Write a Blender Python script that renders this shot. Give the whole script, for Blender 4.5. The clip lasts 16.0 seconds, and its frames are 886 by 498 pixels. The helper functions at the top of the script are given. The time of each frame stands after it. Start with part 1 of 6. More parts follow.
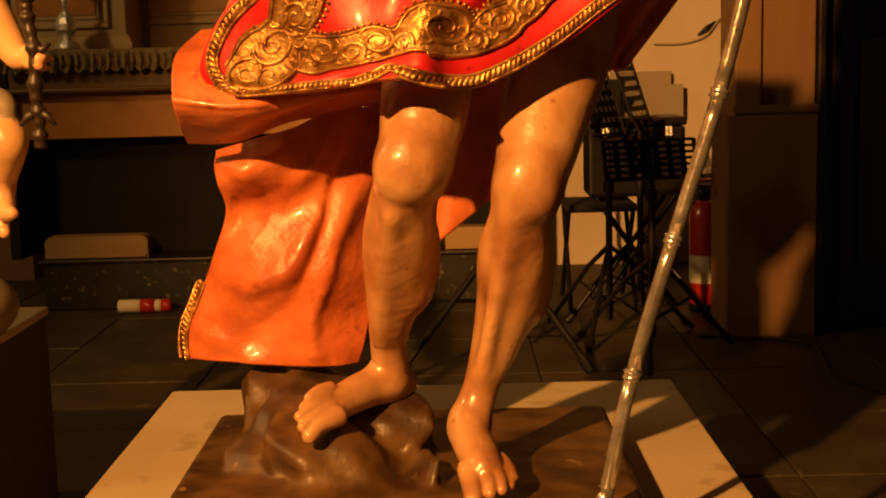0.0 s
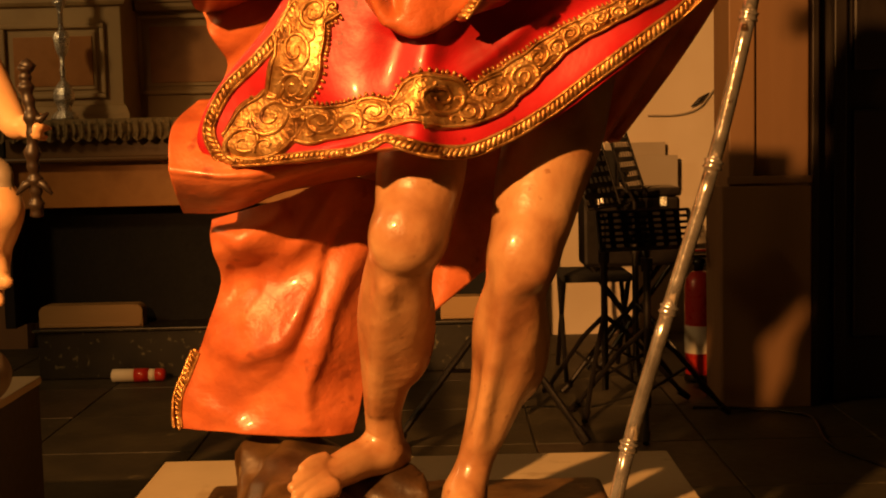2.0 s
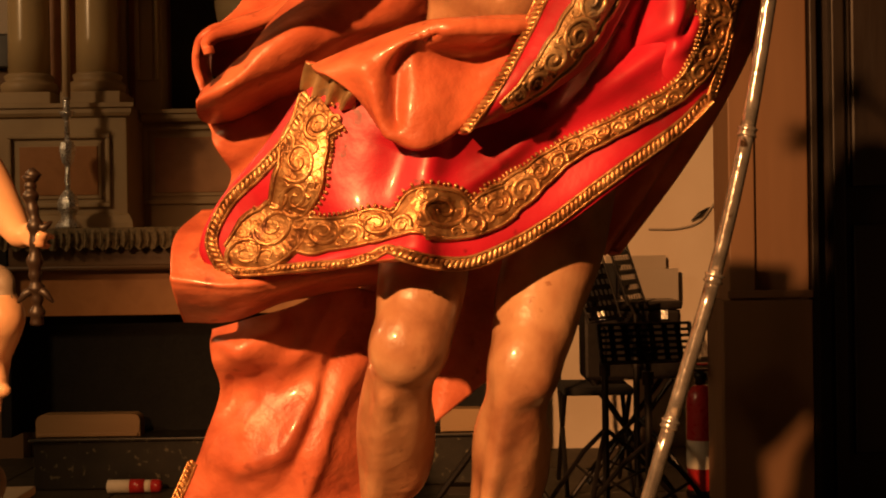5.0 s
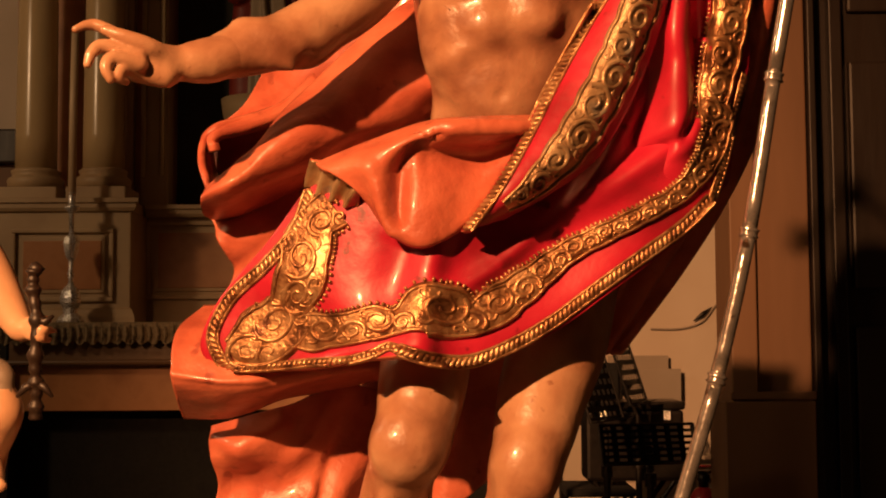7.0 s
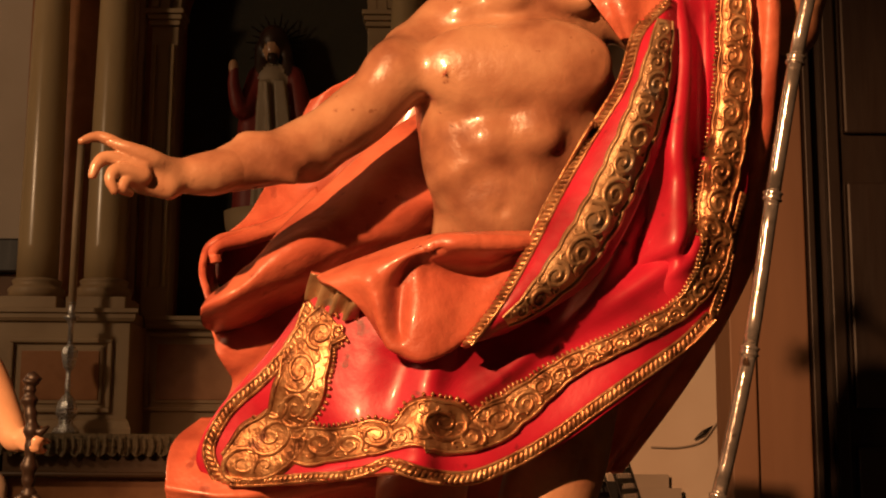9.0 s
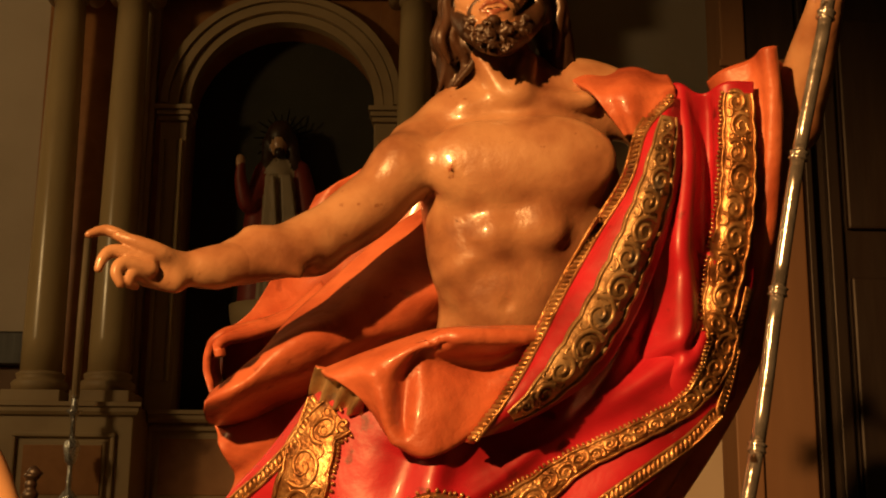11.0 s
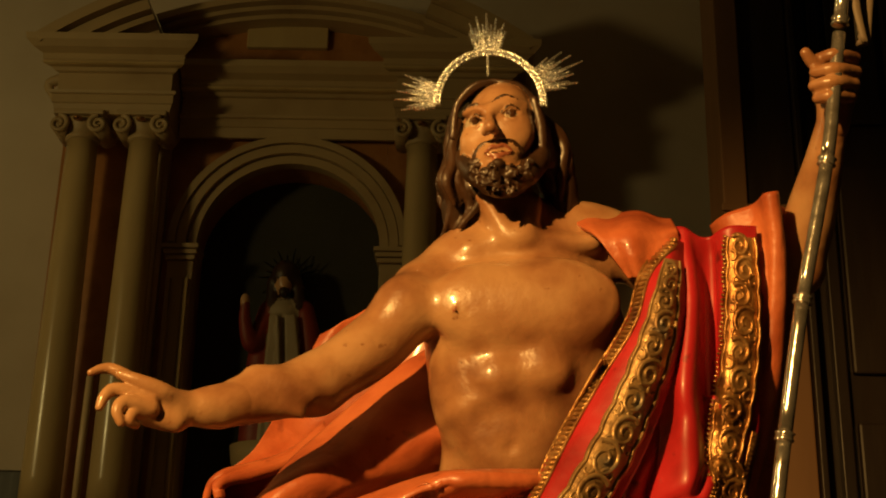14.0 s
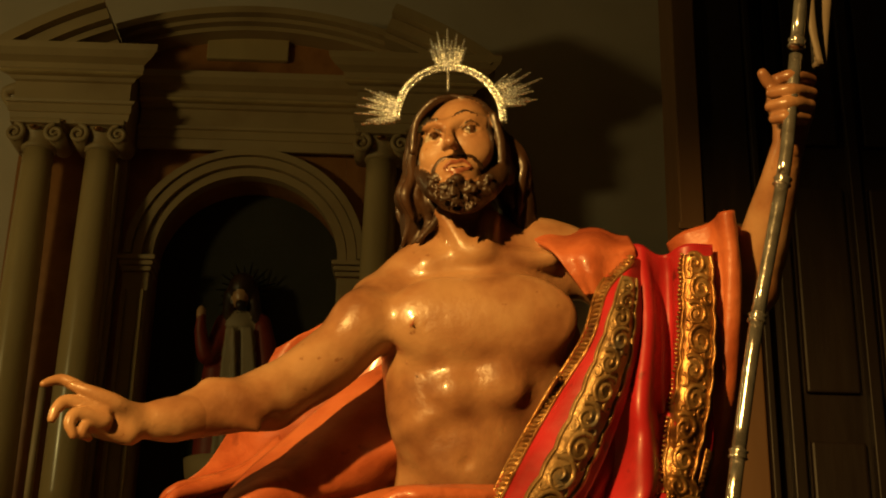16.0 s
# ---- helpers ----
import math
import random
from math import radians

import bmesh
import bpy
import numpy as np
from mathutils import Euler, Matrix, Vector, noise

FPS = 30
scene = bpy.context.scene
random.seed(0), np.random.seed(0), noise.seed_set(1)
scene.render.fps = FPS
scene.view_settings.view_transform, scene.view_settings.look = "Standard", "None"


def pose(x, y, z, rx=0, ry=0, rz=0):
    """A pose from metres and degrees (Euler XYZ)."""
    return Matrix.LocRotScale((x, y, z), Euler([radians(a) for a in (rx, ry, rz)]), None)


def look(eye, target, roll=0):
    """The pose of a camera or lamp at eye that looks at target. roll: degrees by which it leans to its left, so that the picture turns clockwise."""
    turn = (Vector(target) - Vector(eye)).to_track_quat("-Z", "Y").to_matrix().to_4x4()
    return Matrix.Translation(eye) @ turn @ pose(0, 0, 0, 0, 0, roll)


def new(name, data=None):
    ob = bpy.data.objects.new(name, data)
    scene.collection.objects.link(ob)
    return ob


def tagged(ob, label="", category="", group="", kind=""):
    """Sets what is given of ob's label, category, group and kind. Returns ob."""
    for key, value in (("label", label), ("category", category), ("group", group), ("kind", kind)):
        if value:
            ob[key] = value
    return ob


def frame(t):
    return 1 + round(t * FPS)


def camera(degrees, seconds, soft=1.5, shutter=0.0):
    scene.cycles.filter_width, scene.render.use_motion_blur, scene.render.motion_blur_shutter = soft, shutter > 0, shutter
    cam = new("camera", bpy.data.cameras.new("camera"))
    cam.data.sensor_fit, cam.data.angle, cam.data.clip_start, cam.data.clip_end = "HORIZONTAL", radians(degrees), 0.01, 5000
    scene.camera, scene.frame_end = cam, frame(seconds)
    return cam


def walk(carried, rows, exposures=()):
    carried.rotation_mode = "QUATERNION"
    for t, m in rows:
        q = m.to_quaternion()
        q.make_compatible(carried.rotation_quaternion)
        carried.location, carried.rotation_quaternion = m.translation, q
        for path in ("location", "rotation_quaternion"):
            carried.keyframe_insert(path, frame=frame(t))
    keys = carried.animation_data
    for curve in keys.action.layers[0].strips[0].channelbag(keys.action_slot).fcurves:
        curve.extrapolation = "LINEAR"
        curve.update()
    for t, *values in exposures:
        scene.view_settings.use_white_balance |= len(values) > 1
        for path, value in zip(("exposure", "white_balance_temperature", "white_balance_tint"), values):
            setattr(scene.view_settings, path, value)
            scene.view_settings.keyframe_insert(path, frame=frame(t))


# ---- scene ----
from mathutils.bvhtree import BVHTree

# ---------------------------------------------------------------- camera
cam = camera(37.65, 16.0, soft=2.0)
EYE = Vector((0.0, 0.0, 1.10))
TURNS = [  # seconds, yaw, pitch, roll of a camera on a tripod
    (0.0, 0.404, -8.208, -1.490),
    (0.5, 0.287, -7.583, -1.498),
    (1.0, 0.178, -6.787, -1.453),
    (1.5, 0.148, -5.964, -1.427),
    (2.0, 0.118, -5.145, -1.334),
    (2.5, 0.046, -4.310, -1.290),
    (3.0, -0.000, -3.300, -1.153),
    (3.5, 0.000, -2.495, -1.049),
    (4.0, 0.010, -1.830, -0.991),
    (6.5, 0.130, 2.884, -0.464),
    (7.0, 0.115, 4.076, -0.300),
    (7.5, 0.062, 5.292, -0.213),
    (8.0, 0.044, 6.337, -0.082),
    (8.5, 0.045, 7.509, 0.133),
    (9.0, 0.123, 9.116, 0.396),
    (11.5, 0.457, 14.241, 0.683),
    (12.0, 0.481, 15.516, 0.894),
    (12.5, 0.529, 16.963, 1.030),
    (13.0, 0.445, 17.652, 1.095),
    (13.5, 0.548, 18.801, 1.183),
    (14.0, 0.681, 19.469, 1.213),
    (14.5, 0.682, 19.631, 1.415),
    (15.0, 0.316, 19.699, 1.511),
    (15.5, -0.126, 20.102, 1.323),
    (16.0, -1.266, 20.159, 1.277),
]
LIGHTING = [
    (0.0, 0.13, 7300, 8),
    (3.5, 0.03, 6500, 16),
    (7.0, -0.10, 5500, 25),
    (9.2, -0.24, 5200, 24),
    (11.3, -0.50, 5900, 0),
    (12.5, -0.65, 5900, -14),
    (14.5, -0.70, 5700, -25),
    (16.0, -0.70, 5600, -30),
]
walk(cam, [(t, Matrix.Translation(EYE) @ pose(0, 0, 0, 0, 0, yaw) @ pose(0, 0, 0, 90 + pitch) @ pose(0, 0, 0, 0, 0, roll))
           for t, yaw, pitch, roll in TURNS], LIGHTING)

# ---------------------------------------------------------------- light
world = bpy.data.worlds.new("night_church")
scene.world = world
world.use_nodes = True
world.node_tree.nodes["Background"].inputs["Color"].default_value = (1.0, 0.72, 0.45, 1)
world.node_tree.nodes["Background"].inputs["Strength"].default_value = 0.012


def lamp(name, eye, target, power, colour, size, spread=None):
    data = bpy.data.lights.new(name, "SPOT")
    data.energy, data.color, data.shadow_soft_size = power, colour, size
    data.spot_size, data.spot_blend = radians(spread or 80), 0.85
    ob = new(name, data)
    ob.matrix_world = look(eye, target)
    return ob


# a warm church spotlight high to the left of the tripod
lamp("spot_lamp", (-2.35, -2.0, 3.4), (1.20, 4.6, 0.35), 2900, (1.0, 0.432, 0.118), 0.06, 48)
# unseen fill lamp, added to brighten the altarpiece and upper wall
altar_fill = bpy.data.lights.new("altar_fill_lamp", "POINT")
altar_fill.energy, altar_fill.color, altar_fill.shadow_soft_size = 170, (1.0, 0.59, 0.22), 0.25
new("altar_fill_lamp", altar_fill).location = (-4.4, 2.6, 3.4)


# ---------------------------------------------------------------- materials
def material(name, colours, rough=0.5, metal=0.0, scale=6.0, bump=0.1, fine=60.0, coat=0.0, detail=6.0, stretch=(1, 1, 1), contrast=(0.3, 0.7), spots=None, depth=0.004):
    """A base colour that wanders between the given colours, with fine grain in gloss and relief."""
    m = bpy.data.materials.new(name)
    m.use_nodes = True
    nt, b = m.node_tree, m.node_tree.nodes["Principled BSDF"]
    add, tie = nt.nodes.new, nt.links.new
    place, mapping = add("ShaderNodeTexCoord"), add("ShaderNodeMapping")
    mapping.inputs["Scale"].default_value = stretch
    tie(place.outputs["Object"], mapping.inputs["Vector"])
    big, small = add("ShaderNodeTexNoise"), add("ShaderNodeTexNoise")
    for node, s in ((big, scale), (small, fine)):
        node.inputs["Scale"].default_value, node.inputs["Detail"].default_value = s, detail
        tie(mapping.outputs["Vector"], node.inputs["Vector"])
    ramp = add("ShaderNodeValToRGB")
    ramp.color_ramp.elements[0].position, ramp.color_ramp.elements[1].position = contrast
    ramp.color_ramp.elements[0].color, ramp.color_ramp.elements[1].color = (*colours[0], 1), (*colours[-1], 1)
    for i, c in enumerate(colours[1:-1], 1):
        e = ramp.color_ramp.elements.new(contrast[0] + (contrast[1] - contrast[0]) * i / (len(colours) - 1))
        e.color = (*c, 1)
    tie(big.outputs["Fac"], ramp.inputs["Fac"])
    last = ramp.outputs["Color"]
    if spots:
        speck, thin = add("ShaderNodeTexNoise"), add("ShaderNodeValToRGB")
        speck.inputs["Scale"].default_value, speck.inputs["Detail"].default_value = spots[1], 8
        tie(mapping.outputs["Vector"], speck.inputs["Vector"])
        thin.color_ramp.elements[0].position, thin.color_ramp.elements[1].position = spots[2], spots[2] + 0.06
        tie(speck.outputs["Fac"], thin.inputs["Fac"])
        mix = add("ShaderNodeMix")
        mix.data_type = "RGBA"
        tie(thin.outputs["Color"], mix.inputs["Factor"])
        tie(last, mix.inputs["A"])
        mix.inputs["B"].default_value = (*spots[0], 1)
        last = mix.outputs["Result"]
    tie(last, b.inputs["Base Color"])
    b.inputs["Metallic"].default_value = metal
    gloss = add("ShaderNodeMapRange")
    gloss.inputs["To Min"].default_value, gloss.inputs["To Max"].default_value = max(rough - 0.1, 0.03), min(rough + 0.12, 1)
    tie(small.outputs["Fac"], gloss.inputs["Value"])
    tie(gloss.outputs["Result"], b.inputs["Roughness"])
    if bump:
        relief = add("ShaderNodeBump")
        relief.inputs["Strength"].default_value, relief.inputs["Distance"].default_value = bump, depth
        tie(small.outputs["Fac"], relief.inputs["Height"])
        tie(relief.outputs["Normal"], b.inputs["Normal"])
    b.inputs["Coat Weight"].default_value = coat
    b.inputs["Coat Roughness"].default_value = 0.12
    return m


FLESH = material("painted_flesh", [(0.21, 0.086, 0.038), (0.35, 0.172, 0.080), (0.45, 0.255, 0.128)], 0.34, scale=8, bump=0.30, fine=34, coat=0.38, contrast=(0.34, 0.62), spots=((0.27, 0.125, 0.055), 55, 0.66), detail=8.0, depth=0.008)
LINING = material("orange_lining", [(0.33, 0.070, 0.026), (0.47, 0.116, 0.043), (0.57, 0.162, 0.064)], 0.42, scale=9, bump=0.5, fine=30, coat=0.20, contrast=(0.34, 0.66), spots=((0.31, 0.070, 0.028), 24, 0.64), depth=0.009)
RED = material("red_mantle", [(0.24, 0.005, 0.009), (0.39, 0.009, 0.019), (0.49, 0.014, 0.028)], 0.42, scale=7, bump=0.40, fine=26, coat=0.10, contrast=(0.34, 0.66), spots=((0.15, 0.006, 0.009), 20, 0.63))
GOLD = material("gilding", [(0.15, 0.062, 0.020), (0.40, 0.20, 0.065), (0.62, 0.38, 0.16)], 0.34, metal=0.75, scale=30, bump=0.6, fine=120, contrast=(0.32, 0.64), spots=((0.22, 0.10, 0.05), 18, 0.62))
GOLD_WORN = material("worn_gilding", [(0.18, 0.10, 0.045), (0.42, 0.27, 0.12), (0.60, 0.43, 0.22)], 0.40, metal=0.6, scale=18, bump=0.5, fine=90, spots=((0.36, 0.30, 0.22), 14, 0.60))
HAIR = material("brown_hair", [(0.022, 0.011, 0.006), (0.060, 0.027, 0.012)], 0.42, scale=18, bump=0.5, fine=90, coat=0.16, stretch=(1, 1, 0.3))
LIP = material("painted_lips", [(0.26, 0.085, 0.045), (0.32, 0.11, 0.06)], 0.3, scale=30, coat=0.3)
EYE_WHITE = material("painted_eye", [(0.42, 0.33, 0.22), (0.50, 0.40, 0.28)], 0.1, scale=20, bump=0.0, coat=0.6)
IRIS = material("painted_iris", [(0.05, 0.022, 0.01), (0.08, 0.035, 0.015)], 0.1, scale=40, bump=0.0, coat=0.6)
SILVER = material("silver", [(0.88, 0.92, 1.0), (0.97, 0.99, 1.0)], 0.26, metal=0.9, scale=30, bump=0.7, fine=190)
STAFF = material("worn_silver", [(0.36, 0.33, 0.30), (0.58, 0.55, 0.52), (0.78, 0.76, 0.75)], 0.17, metal=0.85, scale=24, bump=0.2, fine=80, spots=((0.16, 0.10, 0.06), 34, 0.64))
ROCK = material("painted_rock", [(0.030, 0.014, 0.005), (0.066, 0.033, 0.012), (0.105, 0.056, 0.02)], 0.42, scale=12, bump=0.9, fine=22, contrast=(0.35, 0.65), spots=((0.20, 0.13, 0.06), 16, 0.66))
PEDESTAL = material("cream_paint", [(0.42, 0.335, 0.225), (0.48, 0.39, 0.26)], 0.6, scale=4, bump=0.08, fine=50, spots=((0.36, 0.28, 0.18), 9, 0.62))
DARK_BOX = material("dark_paint", [(0.030, 0.021, 0.013), (0.048, 0.033, 0.019)], 0.65, scale=3, bump=0.1)
STONE = material("floor_stone", [(0.018, 0.015, 0.008), (0.032, 0.026, 0.014), (0.050, 0.041, 0.022)], 0.6, scale=3.5, bump=0.3, fine=24, spots=((0.075, 0.062, 0.036), 9, 0.64))
STONE_DARK = material("dark_floor_stone", [(0.03, 0.022, 0.014), (0.055, 0.04, 0.024)], 0.45, scale=4, bump=0.2, fine=24)
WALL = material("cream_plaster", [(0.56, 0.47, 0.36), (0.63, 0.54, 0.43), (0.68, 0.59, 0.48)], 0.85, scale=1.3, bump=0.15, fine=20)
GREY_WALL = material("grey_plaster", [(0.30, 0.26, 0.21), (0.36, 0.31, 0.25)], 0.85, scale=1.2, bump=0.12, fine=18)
PANEL = material("brown_boards", [(0.15, 0.078, 0.035), (0.21, 0.114, 0.053)], 0.6, scale=4, bump=0.15, fine=30, stretch=(1, 1, 0.15))
# black wood, also used to paint shade on the pier's upper board
BLACK_WOOD_AND_SHADE = material("black_wood_and_shade", [(0.012, 0.007, 0.005), (0.022, 0.013, 0.008)], 0.45, scale=5, bump=0.2, fine=30, stretch=(1, 1, 0.15))
ALTAR_STONE = material("altar_stone", [(0.36, 0.25, 0.13), (0.45, 0.33, 0.18), (0.50, 0.37, 0.20)], 0.5, scale=2.5, bump=0.15, fine=22)
COLUMN = material("column_marble", [(0.42, 0.30, 0.145), (0.56, 0.42, 0.215), (0.48, 0.35, 0.17)], 0.20, scale=3, bump=0.05, fine=22, stretch=(1, 1, 0.25))
AMBER = material("amber_marble", [(0.28, 0.11, 0.03), (0.42, 0.19, 0.06), (0.34, 0.14, 0.04)], 0.35, scale=5, bump=0.06)
GREEN_MARBLE = material("black_veined_marble", [(0.008, 0.007, 0.005), (0.020, 0.016, 0.010)], 0.4, scale=8, bump=0.05, spots=((0.12, 0.105, 0.065), 26, 0.61))
# dark olive tone for the back of the niche
NICHE = material("niche_dark", [(0.030, 0.028, 0.018), (0.055, 0.050, 0.03)], 0.8, scale=2, bump=0.1)
BLACK = material("black_metal", [(0.010, 0.008, 0.007), (0.018, 0.014, 0.012)], 0.35, metal=0.4, scale=20, bump=0.05)
# near-black for the chair cloth, and for shade painted into the altar hollow
BLACK_CLOTH_AND_SHADE = material("black_cloth_and_shade", [(0.004, 0.003, 0.003), (0.007, 0.006, 0.005)], 0.9, scale=10, bump=0.2)
EXT_RED = material("red_enamel", [(0.36, 0.018, 0.012), (0.44, 0.025, 0.018)], 0.28, scale=8, bump=0.02, coat=0.3)
PAPER = material("paper", [(0.60, 0.54, 0.44), (0.68, 0.62, 0.52)], 0.8, scale=8, bump=0.05)
WOOD = material("light_wood", [(0.28, 0.17, 0.075), (0.38, 0.24, 0.11)], 0.5, scale=5, bump=0.15, stretch=(0.2, 1, 1))
DARK_WOOD = material("dark_altar_wood", [(0.07, 0.035, 0.014), (0.13, 0.07, 0.028)], 0.4, scale=5, bump=0.15, stretch=(0.2, 1, 1))
WAX = material("candle_wax", [(0.62, 0.46, 0.26), (0.70, 0.53, 0.32)], 0.4, scale=6, bump=0.05)
LACE = material("altar_lace", [(0.05, 0.04, 0.022), (0.20, 0.15, 0.08), (0.10, 0.08, 0.04)], 0.8, scale=40, bump=0.6, fine=70)
PUTTO_FLESH = material("putto_flesh", [(0.52, 0.29, 0.14), (0.62, 0.38, 0.20)], 0.36, scale=9, bump=0.08, coat=0.2)
GREY_CLOTH = material("grey_drapery", [(0.16, 0.12, 0.085), (0.24, 0.19, 0.13)], 0.6, scale=8, bump=0.15)


# ---------------------------------------------------------------- mesh tools
def link(name, bm, mat, parent=None, label="", smooth=False):
    me = bpy.data.meshes.new(name)
    bmesh.ops.recalc_face_normals(bm, faces=bm.faces)
    bm.to_mesh(me)
    bm.free()
    me.materials.append(mat)
    if smooth:
        me.polygons.foreach_set("use_smooth", [True] * len(me.polygons))
    ob = new(name, me)
    if parent:
        ob.parent = parent
    if label:
        ob["label"] = label
    return ob


def part(name, bm, mat, parent, label="", smooth=False):
    return link(name, bm, mat, parent, label, smooth)


def thing(name, label, category, group="", at=(0, 0, 0)):
    ob = new(name)
    ob.location = at
    return tagged(ob, label, category, group)


def box(x0, x1, y0, y1, z0, z1, bevel=0.006):
    bm = bmesh.new()
    bmesh.ops.create_cube(bm, size=1)
    for v in bm.verts:
        v.co = Vector(((x0 + x1) / 2 + v.co.x * (x1 - x0), (y0 + y1) / 2 + v.co.y * (y1 - y0), (z0 + z1) / 2 + v.co.z * (z1 - z0)))
    if bevel:
        bmesh.ops.bevel(bm, geom=bm.edges[:], offset=min(bevel, 0.3 * min(x1 - x0, y1 - y0, z1 - z0)), segments=2, affect="EDGES", profile=0.6)
    return bm


def turned(profile, centre=(0, 0, 0), segments=32):
    """A lathe body about z: profile rows of (radius, height)."""
    bm = bmesh.new()
    rings = []
    for r, z in profile:
        rings.append([bm.verts.new((centre[0] + r * math.cos(2 * math.pi * i / segments), centre[1] + r * math.sin(2 * math.pi * i / segments), centre[2] + z))
                      for i in range(segments)])
    for a, b in zip(rings, rings[1:]):
        for i in range(segments):
            j = (i + 1) % segments
            bm.faces.new((a[i], a[j], b[j], b[i]))
    bm.faces.new(rings[0])
    bm.faces.new(rings[-1])
    return bm


def tube(points, radii, segments=10, bm=None):
    """A round bar along points."""
    bm = bm or bmesh.new()
    pts = [Vector(p) for p in points]
    if not hasattr(radii, "__len__"):
        radii = [radii] * len(pts)
    radii = [float(r) for r in radii]
    rings, side = [], None
    for i, p in enumerate(pts):
        way = (pts[min(i + 1, len(pts) - 1)] - pts[max(i - 1, 0)]).normalized()
        if side is None:
            side = way.cross(Vector((0.3, 0.9, 0.2))).normalized()
        side = (side - way * side.dot(way)).normalized()
        up = way.cross(side)
        rings.append([bm.verts.new(p + radii[i] * (math.cos(2 * math.pi * k / segments) * side + math.sin(2 * math.pi * k / segments) * up)) for k in range(segments)])
    for a, b in zip(rings, rings[1:]):
        for k in range(segments):
            j = (k + 1) % segments
            bm.faces.new((a[k], a[j], b[j], b[k]))
    bm.faces.new(rings[0])
    bm.faces.new(rings[-1])
    return bm


def spline_points(rows, n):
    """n points on a smooth line through rows."""
    p = np.array(rows, float)
    p = np.vstack([2 * p[0] - p[1], p, 2 * p[-1] - p[-2]])
    t = np.linspace(0, len(rows) - 1, n)
    i = np.minimum(t.astype(int), len(rows) - 2)
    f = (t - i)[:, None]
    a, b, c, d = p[i], p[i + 1], p[i + 2], p[i + 3]
    return 0.5 * (2 * b + (c - a) * f + (2 * a - 5 * b + 4 * c - d) * f ** 2 + (3 * b - a - 3 * c + d) * f ** 3)


def moulding(x0, x1, y, profile, ends=0.0):
    """A moulding along x whose section is (out towards the viewer, height)."""
    bm = bmesh.new()
    n = len(profile)
    rows = []
    for x, s in ((x0, -1), (x1, 1)):
        rows.append([bm.verts.new((x + s * ends * o, y - o, z)) for o, z in profile] +
                    [bm.verts.new((x, y + 0.02, profile[-1][1])), bm.verts.new((x, y + 0.02, profile[0][1]))])
    for i in range(n + 2):
        j = (i + 1) % (n + 2)
        bm.faces.new((rows[0][i], rows[0][j], rows[1][j], rows[1][i]))
    bm.faces.new(rows[0])
    bm.faces.new(rows[1])
    return bm


# ---------------------------------------------------------------- the church
floor = tagged(link("floor", box(-6, 6, -5, 7.3, -0.2, -0.012, 0), STONE_DARK), "worn brown stone slab floor", "floor", kind="structure")
wall_north = tagged(link("wall_north", box(-6, 6, 7.0, 7.3, -0.012, 7.5, 0), WALL), "cream plastered church wall, bare and stained", "wall", kind="structure")
# side walls, end wall and vault are out of view, added to close the room
wall_east = tagged(link("wall_east", box(3.2, 3.4, -5, 7.0, -0.012, 7.5, 0), BLACK_WOOD_AND_SHADE), "unseen black side wall", "wall", kind="structure")
wall_west = tagged(link("wall_west", box(-6.2, -6, -5, 7.3, -0.012, 7.5, 0), GREY_WALL), "unseen grey plaster side wall", "wall", kind="structure")
wall_south = tagged(link("wall_south", box(-6, 6, -5.2, -5, -0.012, 7.5, 0), GREY_WALL), "unseen grey plaster end wall", "wall", kind="structure")
ceiling = tagged(link("ceiling", box(-6, 6, -5, 7.3, 7.5, 7.7, 0), GREY_WALL), "unseen grey plaster vault", "ceiling", kind="structure")

# brown board pier and the dark woodwork beside it
pier = tagged(link("pier", box(1.100, 1.20, 5.02, 5.30, 0, 7.4, 0.006), PANEL), "brown painted board pier beside the wall", "pier", kind="structure")
part("board", box(1.203, 1.415, 5.05, 5.25, 0, 2.75, 0.006), PANEL, pier)
# same board higher up, its shade painted in as black
part("upper_board_shade", box(1.203, 1.415, 5.05, 5.25, 2.753, 7.4, 0.006), BLACK_WOOD_AND_SHADE, pier, "upper board with its shade painted black")
part("dado_board", box(1.066, 1.412, 4.992, 5.017, 0, 0.865, 0.006), PANEL, pier, "lower brown dado board")
part("dado_return", box(1.066, 1.097, 5.020, 5.30, 0, 0.865, 0.004), PANEL, pier)
for z in (0.872, 3.06):
    part("pier_band", box(1.088, 1.418, 5.000, 5.018, z, z + 0.03, 0.005), PANEL, pier)
part("edge_board", box(1.421, 1.447, 5.02, 5.3, 0, 7.4, 0.004), BLACK_WOOD_AND_SHADE, pier)
woodwork = tagged(link("woodwork", box(1.450, 3.2, 5.12, 5.4, 0, 7.4, 0.01), BLACK_WOOD_AND_SHADE), "black stained panelled woodwork", "panelling", kind="structure")
for i in range(4):
    x = 1.52 + 0.33 * i
    part("stile", box(x, x + 0.05, 5.07, 5.12, 0, 7.4, 0.006), BLACK_WOOD_AND_SHADE, woodwork)
    for z in (0.25, 1.3, 2.4, 3.5):
        part("raised_panel", box(x + 0.08, x + 0.30, 5.085, 5.12, z, z + 0.9, 0.02), BLACK_WOOD_AND_SHADE, woodwork)

# ---------------------------------------------------------------- altar
AX = -0.92   # its middle


